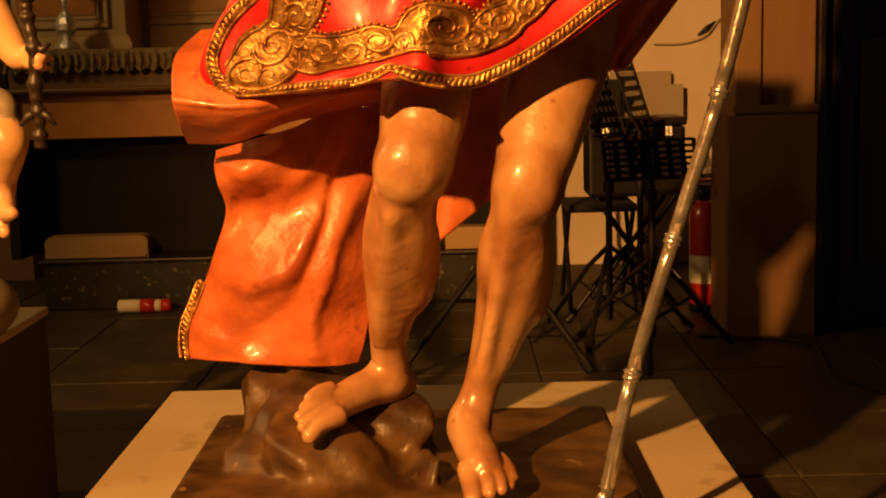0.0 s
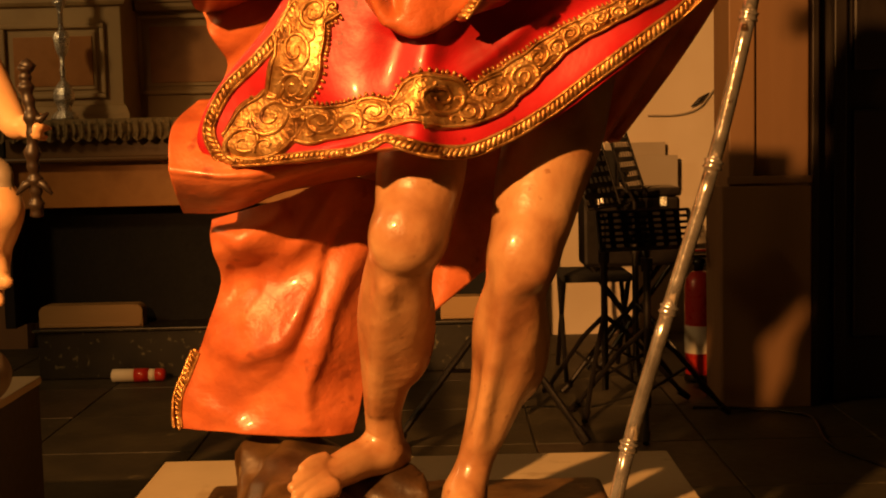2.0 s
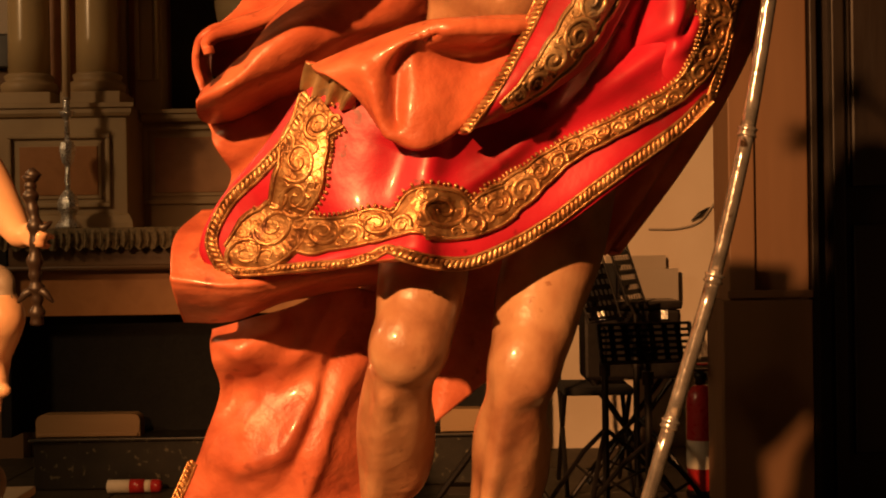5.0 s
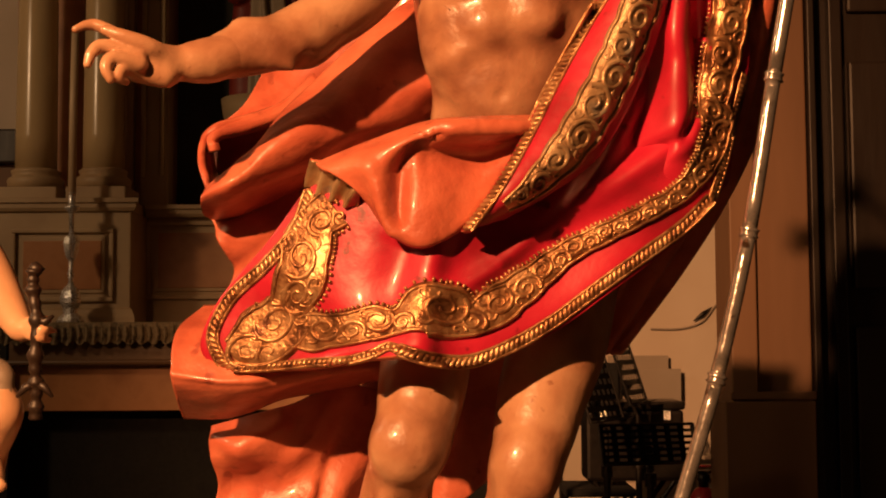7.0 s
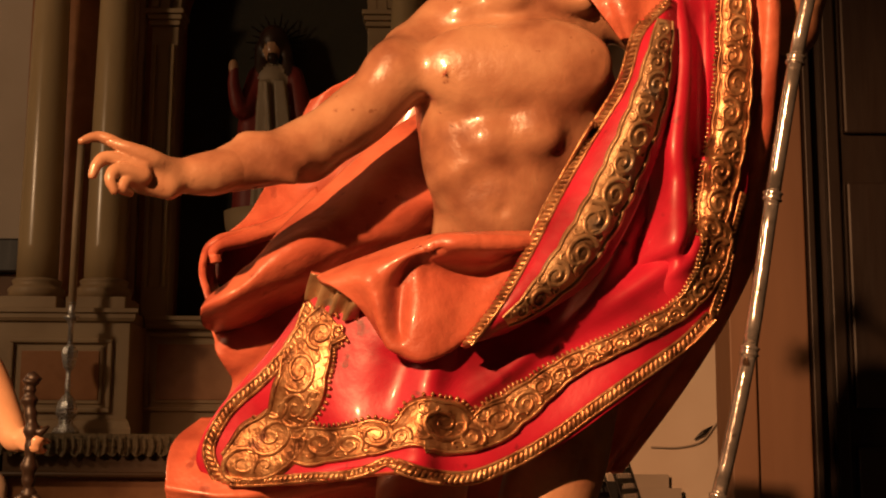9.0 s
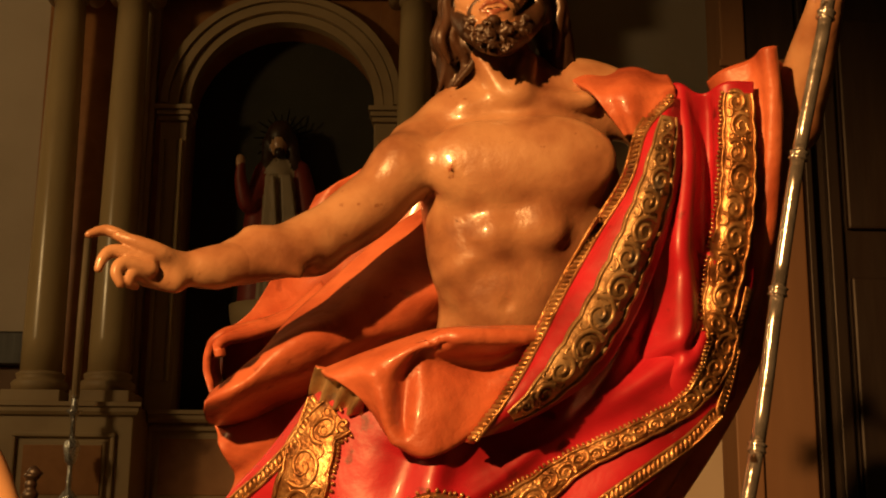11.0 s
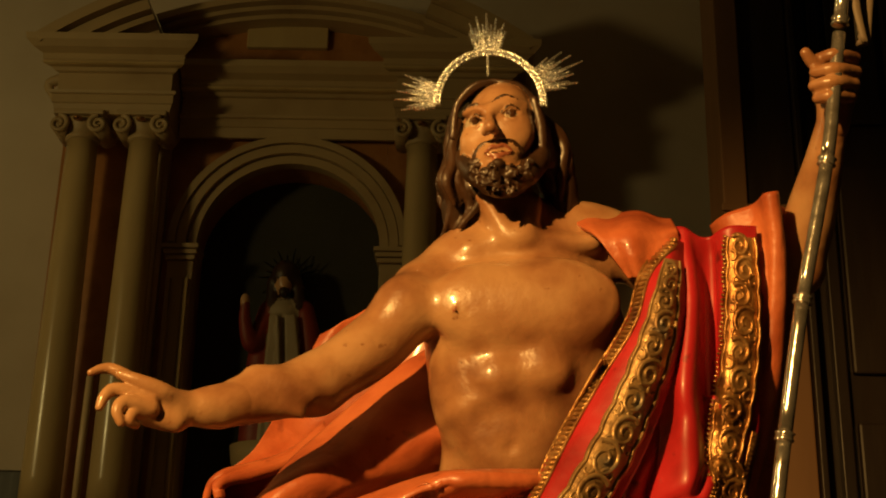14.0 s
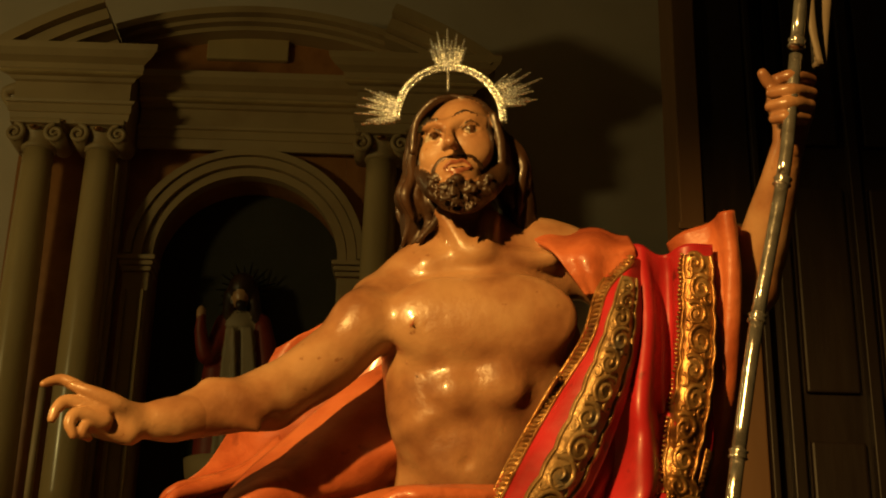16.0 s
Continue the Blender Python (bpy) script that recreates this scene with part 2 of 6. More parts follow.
def frame_panel(x0, x1, z0, z1, y, parent, mats, edge=0.035, deep=0.03):
    """A stone panel with raised borders round an amber field."""
    for a, b, c, d in ((x0, x1, z0, z0 + edge), (x0, x1, z1 - edge, z1), (x0, x0 + edge, z0 + edge, z1 - edge), (x1 - edge, x1, z0 + edge, z1 - edge)):
        part("border", box(a, b, y - deep, y, c, d, 0.008), mats[0], parent)
    g = edge * 1.9
    part("inner_moulding", box(x0 + g, x1 - g, y - deep * 0.45, y, z0 + g, z1 - g, 0.008), mats[0], parent)
    part("field", box(x0 + g + 0.018, x1 - g - 0.018, y - deep * 0.45 - 0.005, y, z0 + g + 0.018, z1 - g - 0.018, 0.003), mats[1], parent, "amber marble field")


retable = thing("retable", "dim stone altarpiece with columns and arched niche", "altarpiece", at=(0, 0, 0))
part("back_wall", box(AX - 1.30, AX - 0.52, 6.66, 7.0, 1.78, 4.16, 0), AMBER, retable, "reddish brown stone facing")
part("back_wall", box(AX + 0.52, AX + 1.30, 6.66, 7.0, 1.78, 4.16, 0), AMBER, retable, "reddish brown stone facing")
# arch head cut into a slab
bm = bmesh.new()
outer, inner = [], []
N = 24
for i in range(N + 1):
    a = math.pi * i / N
    inner.append((AX + 0.52 * math.cos(a), 3.44 + 0.50 * math.sin(a)))
    f = max(abs(math.cos(a)) / 0.519, math.sin(a) / 0.72)
    outer.append((AX + math.cos(a) / f, 3.44 + math.sin(a) / f))
vi = [[bm.verts.new((x, y, z)) for x, z in inner] for y in (6.66, 7.0)]
vo = [[bm.verts.new((x, y, z)) for x, z in outer] for y in (6.66, 7.0)]
for i in range(N):
    bm.faces.new((vi[0][i], vi[0][i + 1], vo[0][i + 1], vo[0][i]))
    bm.faces.new((vi[0][i], vi[0][i + 1], vi[1][i + 1], vi[1][i]))
part("arch_spandrel", bm, AMBER, retable)


def arch_ring(r0, r1, y0, y1, rise):
    bm = bmesh.new()
    rows = []
    for i in range(33):
        a = math.pi * i / 32
        c, s = math.cos(a), math.sin(a) * rise
        rows.append([bm.verts.new((AX + r * c, y, 3.44 + r * s)) for r, y in ((r0, y1), (r0, y0), (r1, y0), (r1, y1))])
    for a, b in zip(rows, rows[1:]):
        for k in range(3):
            bm.faces.new((a[k], a[k + 1], b[k + 1], b[k]))
    bm.faces.new(rows[0])
    bm.faces.new(rows[-1])
    return bm


part("archivolt", arch_ring(0.497, 0.545, 6.62, 6.70, 0.98), ALTAR_STONE, retable)
part("archivolt", arch_ring(0.55, 0.60, 6.59, 6.70, 0.98), ALTAR_STONE, retable)
part("archivolt", arch_ring(0.605, 0.645, 6.57, 6.70, 0.98), ALTAR_STONE, retable)
for s in (-1, 1):
    x = AX + s * 0.57
    part("jamb", box(x - 0.07, x + 0.07, 6.60, 6.74, 1.80, 3.342, 0.006), ALTAR_STONE, retable)
    for e in (-1, 1):
        part("jamb_bead", box(x + e * 0.047 - 0.008, x + e * 0.047 + 0.008, 6.578, 6.60, 1.95, 3.24, 0.004), COLUMN, retable)
    part("jamb_panel", box(x - 0.026, x + 0.026, 6.591, 6.60, 1.95, 3.24, 0.004), ALTAR_STONE, retable)
    for z, w in ((3.345, 0.08), (3.375, 0.09), (3.405, 0.10)):
        part("impost", box(x - w, x + w, 6.60 - (w - 0.06), 6.74, z, z + 0.026, 0.006), ALTAR_STONE, retable)
    x = AX + s * 0.74
    part("strip_pilaster", box(x - 0.06, x + 0.06, 6.61, 6.70, 1.80, 4.10, 0.008), ALTAR_STONE, retable)
    part("strip_panel", box(x - 0.03, x + 0.03, 6.60, 6.61, 2.0, 3.95, 0.004), ALTAR_STONE, retable)
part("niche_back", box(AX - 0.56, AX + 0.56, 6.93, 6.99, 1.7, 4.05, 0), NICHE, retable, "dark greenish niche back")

COLS = (-2.03, -1.695, -0.20, 0.135)
for x in COLS:
    shaft = []
    for i in range(13):
        z = 1.96 + i * (3.93 - 1.96) / 12
        shaft.append((0.101 - 0.021 * (i / 12) ** 1.5, z))
    col = part("column", turned(shaft, (x, 6.40, 0), 40), COLUMN, retable, "polished pale marble column", True)
    part("column_base", turned([(0.135, 1.86), (0.135, 1.885), (0.140, 1.90), (0.128, 1.915), (0.112, 1.925), (0.118, 1.94), (0.120, 1.95), (0.104, 1.96)], (x, 6.40, 0), 32), ALTAR_STONE, col, smooth=True)
    part("plinth", box(x - 0.145, x + 0.145, 6.255, 6.545, 1.80, 1.86, 0.006), ALTAR_STONE, col)
    part("necking", turned([(0.080, 3.93), (0.091, 3.94), (0.091, 3.955), (0.084, 3.965), (0.10, 4.0), (0.12, 4.04)], (x, 6.40, 0), 32), ALTAR_STONE, col, smooth=True)
    part("abacus", box(x - 0.135, x + 0.135, 6.265, 6.535, 4.045, 4.075, 0.008), ALTAR_STONE, col)
    for sx in (-1, 1):
        q = np.linspace(0, 1, 30)
        r = 0.052 * (1 - 0.85 * q)
        th = sx * (2 * np.pi * 1.6 * q) + np.pi / 2
        pts = [(x + sx * 0.105 + a * math.cos(b), 6.285, 3.995 + a * math.sin(b)) for a, b in zip(r, th)]
        part("volute", tube(pts, [0.016 * (1 - 0.5 * k) for k in q], 8), ALTAR_STONE, col, smooth=True)
        part("volute_roll", tube([(x + sx * 0.105, 6.29, 3.995), (x + sx * 0.105, 6.51, 3.995)], 0.046, 14), ALTAR_STONE, col, smooth=True)
    part("rosette", turned([(0.004, -0.012), (0.02, -0.008), (0.026, 0.0), (0.02, 0.008), (0.004, 0.012)], (x, 6.27, 4.02), 10), GOLD, col, smooth=True)

PROFILE = [(0.0, 4.06), (0.01, 4.115), (0.018, 4.12), (0.018, 4.165), (0.032, 4.17), (0.036, 4.185), (0.0, 4.19), (0.0, 4.30), (0.02, 4.305), (0.032, 4.32), (0.06, 4.335), (0.075, 4.35), (0.075, 4.38), (0.12, 4.40), (0.15, 4.43), (0.155, 4.465)]
BLOCKS = ((COLS[0] - 0.14, COLS[1] + 0.14), (COLS[2] - 0.14, COLS[3] + 0.14))
for x0, x1 in BLOCKS:
    part("entablature", moulding(x0, x1, 6.30, PROFILE, 1.0), ALTAR_STONE, retable, "moulded cornice block over the columns")
    part("block_core", box(x0 + 0.01, x1 - 0.01, 6.325, 7.0, 4.065, 4.455, 0), ALTAR_STONE, retable)
    part("cornice_bead", moulding(x0, x1, 6.30, [(0.064, 4.322), (0.074, 4.328), (0.074, 4.336), (0.06, 4.340)], 1.0), COLUMN, retable)
for e, d in ((COLS[0] - 0.14, -1), (COLS[3] + 0.14, 1)):
    line = spline_points([(e, 6.42, 4.33), (e + 0.09 * d, 6.42, 4.29), (e + 0.05 * d, 6.42, 4.21), (e, 6.42, 4.13)], 14)
    part("bracket", tube(line, [0.035 - 0.0016 * k for k in range(14)], 10), ALTAR_STONE, retable, smooth=True)
part("entablature", moulding(COLS[1] + 0.14, COLS[2] - 0.14, 6.58, PROFILE, 0.0), ALTAR_STONE, retable)
part("cornice_bead", moulding(COLS[1] + 0.14, COLS[2] - 0.14, 6.58, [(0.064, 4.322), (0.074, 4.328), (0.074, 4.336), (0.06, 4.340)], 0.0), COLUMN, retable)
part("block_core", box(COLS[1] + 0.15, COLS[2] - 0.15, 6.605, 7.0, 4.145, 4.455, 0), ALTAR_STONE, retable)


def pediment_arc(r0, r1, y0, y1, a0, a1):
    """A piece of the segmental pediment, between two angles from upright, about a centre below it."""
    bm = bmesh.new()
    ring = []
    for i in range(25):
        a = radians(a0 + (a1 - a0) * i / 24)
        ring.append([bm.verts.new((AX - 0.02 + r * math.sin(a), y, 2.70 + r * math.cos(a))) for r, y in ((r0, y0), (r1, y0), (r1, y1), (r0, y1))])
    for p, q in zip(ring, ring[1:]):
        for k in range(4):
            bm.faces.new((p[k], p[(k + 1) % 4], q[(k + 1) % 4], q[k]))
    bm.faces.new(ring[0])
    bm.faces.new(ring[-1])
    return bm


# curved pediment: bold over the columns, set back between them
for d in (-1, 1):
    for r0, r1, y in ((2.155, 2.215, 6.15), (2.085, 2.150, 6.20), (2.045, 2.080, 6.25), (1.965, 1.985, 6.30)):
        end = math.degrees(math.acos(1.762 / r1))   # it dies on the top of the cornice
        part("curved_cornice", pediment_arc(r0, r1, y, 6.95, d * 21, d * end), ALTAR_STONE, retable)
    part("pediment_wall", pediment_arc(1.80, 2.042, 6.36, 6.95, d * 21, d * 30), ALTAR_STONE, retable)
    part("sunk_field", pediment_arc(1.91, 1.955, 6.35, 6.36, d * 22.5, d * 25), AMBER, retable)
for r0, r1, y in ((2.175, 2.215, 6.48), (2.145, 2.172, 6.53), (2.115, 2.142, 6.58)):
    part("curved_cornice", pediment_arc(r0, r1, y, 6.95, -20.8, 20.8), ALTAR_STONE, retable)
part("attic", box(AX - 0.72, AX + 0.72, 6.72, 6.99, 4.47, 4.90, 0.01), AMBER, retable, "reddish brown stone field")
part("tablet", box(AX - 0.32, AX + 0.15, 6.68, 6.72, 4.68, 4.93, 0.008), COLUMN, retable, "pale stone tablet, blank and stained")
# podium
part("podium", box(COLS[0] - 0.16, COLS[3] + 0.16, 6.62, 7.0, 0.9, 1.78, 0), ALTAR_STONE, retable)
for x0, x1 in ((COLS[0] - 0.17, COLS[1] + 0.17), (COLS[2] - 0.17, COLS[3] + 0.17)):
    part("podium_block", box(x0, x1, 6.27, 6.63, 0.9, 1.74, 0.006), ALTAR_STONE, retable)
    frame_panel(x0 + 0.10, x1 - 0.078, 1.30, 1.655, 6.27, retable, (ALTAR_STONE, AMBER), 0.022, 0.022)
    part("podium_foot", moulding(x0, x1, 6.27, [(0.0, 1.27), (0.012, 1.262), (0.022, 1.24), (0.03, 1.225), (0.03, 1.19)], 1.0), ALTAR_STONE, retable)
    part("podium_cap", moulding(x0, x1, 6.27, [(0.0, 1.735), (0.02, 1.74), (0.03, 1.755), (0.03, 1.775), (0.045, 1.78), (0.045, 1.80)], 1.0), ALTAR_STONE, retable)
    part("cap_core", box(x0 + 0.01, x1 - 0.01, 6.295, 6.63, 1.738, 1.795, 0), ALTAR_STONE, retable)
part("podium_cap", moulding(COLS[1] + 0.17, COLS[2] - 0.17, 6.60, [(0.0, 1.735), (0.02, 1.74), (0.03, 1.755), (0.03, 1.775), (0.045, 1.78), (0.045, 1.80)]), ALTAR_STONE, retable)
for x0, x1 in ((COLS[1] + 0.17, AX - 0.02), (AX + 0.02, COLS[2] - 0.17)):
    frame_panel(x0, x1, 1.32, 1.72, 6.62, retable, (ALTAR_STONE, AMBER), 0.022, 0.022)

dado = tagged(link("dado", box(-6, -2.24, 6.86, 7.0, -0.012, 2.05, 0), PANEL), "dim brown dado along the wall", "dado", kind="structure")
part("dado_rail", box(-6, -2.22, 6.80, 6.99, 2.052, 2.235, 0.012), BLACK_WOOD_AND_SHADE, dado, "black dado rail")

# altar table
table = thing("altar_table", "dark altar table with a hollow front", "altar")
part("tabletop", box(-2.05, 0.25, 5.92, 6.26, 1.150, 1.190, 0.006), DARK_WOOD, table)
part("front_board", box(-2.02, 0.22, 5.97, 6.0, 1.02, 1.150, 0.006), DARK_WOOD, table, "brown board below the tabletop")
part("front_moulding", tube([(-2.02, 5.965, 1.012), (0.22, 5.965, 1.012)], 0.014, 10), DARK_WOOD, table)
part("lower_board", box(-2.02, 0.22, 6.02, 6.05, 0.79, 1.02, 0.004), AMBER, table)
# near-black back sheet and sides stand in for the shade under the table
part("hollow_shade", box(-2.02, 0.22, 6.16, 6.19, 0.236, 0.79, 0), BLACK_CLOTH_AND_SHADE, table, "black sheet painted as the hollow's shade")
part("side_panel", box(-2.05, -2.0, 5.97, 6.26, 0.236, 1.150, 0.004), BLACK_CLOTH_AND_SHADE, table)
part("side_panel", box(0.19, 0.24, 5.97, 6.26, 0.236, 1.150, 0.004), BLACK_CLOTH_AND_SHADE, table)
# lace runner with a scalloped edge
rnd = random.Random(3)
bm = bmesh.new()
n = 240
top = []
for i in range(n + 1):
    x = -2.03 + 2.26 * i / n
    wave = 0.006 * math.sin(i * 0.9) + 0.003 * rnd.uniform(-1, 1)
    drop = 0.075 + 0.022 * abs(math.sin(i * math.pi / 6)) + rnd.uniform(-0.003, 0.003)
    top.append([bm.verts.new(p) for p in ((x, 6.05, 1.194), (x, 5.915, 1.196), (x, 5.905 + wave, 1.175), (x, 5.90 + wave, 1.190 - drop))])
for a, b in zip(top, top[1:]):
    for k in range(3):
        bm.faces.new((a[k], a[k + 1], b[k + 1], b[k]))
cloth_ob = tagged(link("altar_cloth", bm, LACE), "dark fringed lace runner on the altar table", "altar cloth")
cloth_ob.modifiers.new("thickness", "SOLIDIFY").thickness = 0.004
fringe = bmesh.new()
for i in range(64):
    x = -2.02 + 2.24 * i / 63
    tube([(x, 5.895, 1.175), (x + 0.004, 5.89, 1.135), (x - 0.002, 5.89, 1.105)], [0.005, 0.009, 0.004], 6, fringe)
part("fringe", fringe, LACE, cloth_ob)

# marble step and what stands on it
step = tagged(link("altar_step", box(-1.89, 0.20, 5.93, 6.9, 0, 0.222, 0.006), GREEN_MARBLE), "black marble altar step with pale veins", "step", kind="structure")
part("step_nosing", box(-1.91, 0.22, 5.91, 6.9, 0.222, 0.236, 0.004), GREEN_MARBLE, step)


def kneeler(x0, x1):
    ob = thing("kneeler", "low pale wooden kneeler with rounded ends", "kneeler", "kneelers on the step")
    bm = bmesh.new()
    out = []
    for i in range(9):
        a = math.pi / 2 * i / 8
        out.append((x1 - 0.035 + 0.035 * math.cos(a), 0.305 + 0.035 * math.sin(a)))
    for i in range(9):
        a = math.pi / 2 + math.pi / 2 * i / 8
        out.append((x0 + 0.035 + 0.035 * math.cos(a), 0.305 + 0.035 * math.sin(a)))
    out += [(x0, 0.237), (x1, 0.237)]
    rows = [[bm.verts.new((x, y, z)) for x, z in out] for y in (5.96, 6.06)]
    for k in range(len(out)):
        j = (k + 1) % len(out)
        bm.faces.new((rows[0][k], rows[0][j], rows[1][j], rows[1][k]))
    bm.faces.new(rows[0])
    bm.faces.new(rows[1])
    bmesh.ops.bevel(bm, geom=[e for e in bm.edges if abs(e.verts[0].co.y - e.verts[1].co.y) < 1e-4], offset=0.006, segments=2, affect="EDGES")
    part("pad", bm, WOOD, ob)
    part("rail", box(x0 + 0.01, x1 - 0.01, 5.952, 5.96, 0.24, 0.255, 0.002), WOOD, ob)
    return ob


kneeler(-1.89, -1.41)
kneeler(-0.03, 0.18)

roll_ob = thing("rolled_packet", "small white and red roll lying on the floor", "packet")
y, z = 5.83, 0.032
part("wrapper", tube([(-1.53, y, z), (-1.525, y, z), (-1.43, y, z), (-1.425, y, z)], [0.02, 0.03, 0.03, 0.026], 16), PAPER, roll_ob, "white paper wrapper", True)
part("band", tube([(-1.425, y, z), (-1.36, y, z)], 0.0315, 16), EXT_RED, roll_ob, "red band", True)
part("end_sleeve", tube([(-1.36, y, z), (-1.33, y, z)], 0.028, 16), PAPER, roll_ob, smooth=True)
part("end_cap", tube([(-1.33, y, z), (-1.295, y, z), (-1.285, y, z)], [0.030, 0.029, 0.02], 16), EXT_RED, roll_ob, smooth=True)

# candlestick on the altar
stick = thing("candlestick", "cut glass and silver candlestick with a tall candle", "candlestick")
cx, cy = -1.763, 6.10
part("foot", turned([(0.062, 1.196), (0.066, 1.205), (0.054, 1.225), (0.034, 1.24), (0.036, 1.262), (0.050, 1.29), (0.052, 1.315), (0.042, 1.345), (0.02, 1.375)], (cx, cy, 0), 10), SILVER, stick)
part("stem", turned([(0.014, 1.375), (0.012, 1.40), (0.016, 1.42), (0.011, 1.455), (0.012, 1.49)], (cx, cy, 0), 16), SILVER, stick, smooth=True)
part("knop", turned([(0.014, 1.49), (0.026, 1.505), (0.034, 1.535), (0.040, 1.57), (0.032, 1.60), (0.014, 1.612)], (cx, cy, 0), 8), SILVER, stick, "faceted glass knop")
part("neck", turned([(0.013, 1.612), (0.012, 1.70), (0.020, 1.72), (0.035, 1.735), (0.036, 1.745), (0.016, 1.75), (0.017, 1.80), (0.020, 1.81)], (cx, cy, 0), 18), SILVER, stick, smooth=True)
part("candle", tube([(cx, cy, 1.80), (cx, cy, 2.25), (cx + 0.004, cy, 2.575)], [0.019, 0.018, 0.017], 18), WAX, stick, "tall cream wax candle", True)
part("wick", tube([(cx + 0.004, cy, 2.57), (cx + 0.006, cy, 2.595)], 0.002, 6), BLACK, stick)


# ---------------------------------------------------------------- the large statue
# Round forms are blended as distance fields and meshed; the cloth is laid over them as thick sheets.
spline = spline_points


class Clay:
    def __init__(self, low, high, step):
        self.low, self.step = np.array(low, float), step
        self.n = np.ceil((np.array(high) - self.low) / step).astype(int) + 1
        self.d = np.full(self.n, 0.2, np.float32)
        self.m = np.zeros(self.n, np.int8)

    def _blend(self, lo, hi, dist, mat, k, cut=False):
        a = np.maximum(((np.array(lo) - self.low) / self.step).astype(int) - 1, 0)
        b = np.minimum(((np.array(hi) - self.low) / self.step).astype(int) + 3, self.n)
        if (b <= a).any():
            return
        g = [self.low[i] + self.step * np.arange(a[i], b[i], dtype=np.float32) for i in range(3)]
        d = dist(g[0][:, None, None], g[1][None, :, None], g[2][None, None, :]).astype(np.float32)
        s = tuple(slice(a[i], b[i]) for i in range(3))
        old = self.d[s]
        if cut:
            h = np.maximum(k - np.abs(old + d), 0) / k
            self.d[s] = np.maximum(old, -d) + h * h * k / 4
            return
        if mat is not None:
            self.m[s] = np.where(d < old, mat, self.m[s])
        h = np.maximum(k - np.abs(old - d), 0) / k
        self.d[s] = np.minimum(old, d) - h * h * k / 4

    def limb(self, points, radii, mat=0, k=0.02, flat=1.0):
        """A smooth tapering rod through points; flat squeezes or deepens it along y."""
        n = 5 * (len(points) - 1) + 1 if len(points) > 2 else 2
        rod = spline([(*p, r) for p, r in zip(points, radii)], n)
        m = max(radii) * max(1, flat) + 2 * k + 0.02

        def dist(x, y, z):
            best, f = None, 1 / flat
            for p, q in zip(rod, rod[1:]):
                w = q - p
                ll = w[0] ** 2 + (w[1] * f) ** 2 + w[2] ** 2 + 1e-9
                t = np.clip(((x - p[0]) * w[0] + (y - p[1]) * f * w[1] * f + (z - p[2]) * w[2]) / ll, 0, 1)
                d = np.sqrt((x - p[0] - t * w[0]) ** 2 + ((y - p[1] - t * w[1]) * f) ** 2 + (z - p[2] - t * w[2]) ** 2) - (p[3] + t * w[3])
                best = d if best is None else np.minimum(best, d)
            return best
        self._blend(rod[:, :3].min(0) - m, rod[:, :3].max(0) + m, dist, mat, k)

    def ball(self, c, r, mat=0, k=0.02, turn=(0, 0, 0), cut=False):
        """An ellipsoid of radii r, turned by degrees."""
        r = (r, r, r) if not hasattr(r, "__len__") else r
        w = np.array(Euler([radians(a) for a in turn]).to_matrix().transposed())
        m = max(r) + 2 * k + 0.02

        def dist(x, y, z):
            x, y, z = x - c[0], y - c[1], z - c[2]
            a = [(w[i][0] * x + w[i][1] * y + w[i][2] * z) / r[i] for i in range(3)]
            k0 = np.sqrt(a[0] ** 2 + a[1] ** 2 + a[2] ** 2) + 1e-6
            k1 = np.sqrt((a[0] / r[0]) ** 2 + (a[1] / r[1]) ** 2 + (a[2] / r[2]) ** 2) + 1e-6
            return k0 * (k0 - 1) / k1
        self._blend(np.array(c) - m, np.array(c) + m, dist, mat, k, cut)

    def front(self, p, sink=0.0):
        """The place where the sight line through p first meets the clay, sunk by so many metres."""
        way = np.array(p, float) - np.array(EYE)
        way /= way[1]
        for y in np.arange(self.low[1] + 0.02, self.low[1] + self.step * (self.n[1] - 2), 0.001):
            i = np.round((np.array(EYE) + way * y - self.low) / self.step).astype(int)
            if (i >= 0).all() and (i < self.n).all() and self.d[tuple(i)] < 0.5 * self.step:
                return tuple(np.array(EYE) + way * (y + sink))
        return tuple(p)

    def mesh(self):
        """Surface nets: one vertex in each cell that the surface crosses."""
        d, n = self.d, self.n
        s = d < 0
        core = [slice(0, -1), slice(1, None)]
        acc, cnt = np.zeros((*(n - 1), 3), np.float32), np.zeros(n - 1, np.float32)
        for ax in range(3):
            o = [i for i in range(3) if i != ax]
            for e in range(2):
                for f in range(2):
                    c0, c1 = [None] * 3, [None] * 3
                    c0[ax], c1[ax] = core[0], core[1]
                    c0[o[0]] = c1[o[0]] = core[e]
                    c0[o[1]] = c1[o[1]] = core[f]
                    a, b = d[tuple(c0)], d[tuple(c1)]
                    hit = (a < 0) != (b < 0)
                    t = np.where(hit, a / np.where(hit, a - b, 1), 0)
                    acc[..., ax] += np.where(hit, t, 0)
                    acc[..., o[0]] += np.where(hit, e, 0)
                    acc[..., o[1]] += np.where(hit, f, 0)
                    cnt += hit
        live = cnt > 0
        ids = np.full(n - 1, -1, np.int64)
        ids[live] = np.arange(live.sum())
        where = np.argwhere(live)
        verts = self.low + self.step * (where + acc[live] / cnt[live][:, None])
        quads = []
        for ax in range(3):
            o = [i for i in range(3) if i != ax]
            c0, c1 = [slice(1, -1)] * 3, [slice(1, -1)] * 3
            c0[ax], c1[ax] = slice(0, -1), slice(1, None)
            a, b = s[tuple(c0)], s[tuple(c1)]
            at = np.argwhere(a != b)
            flip = a[a != b]
            off = np.ones(3, int)
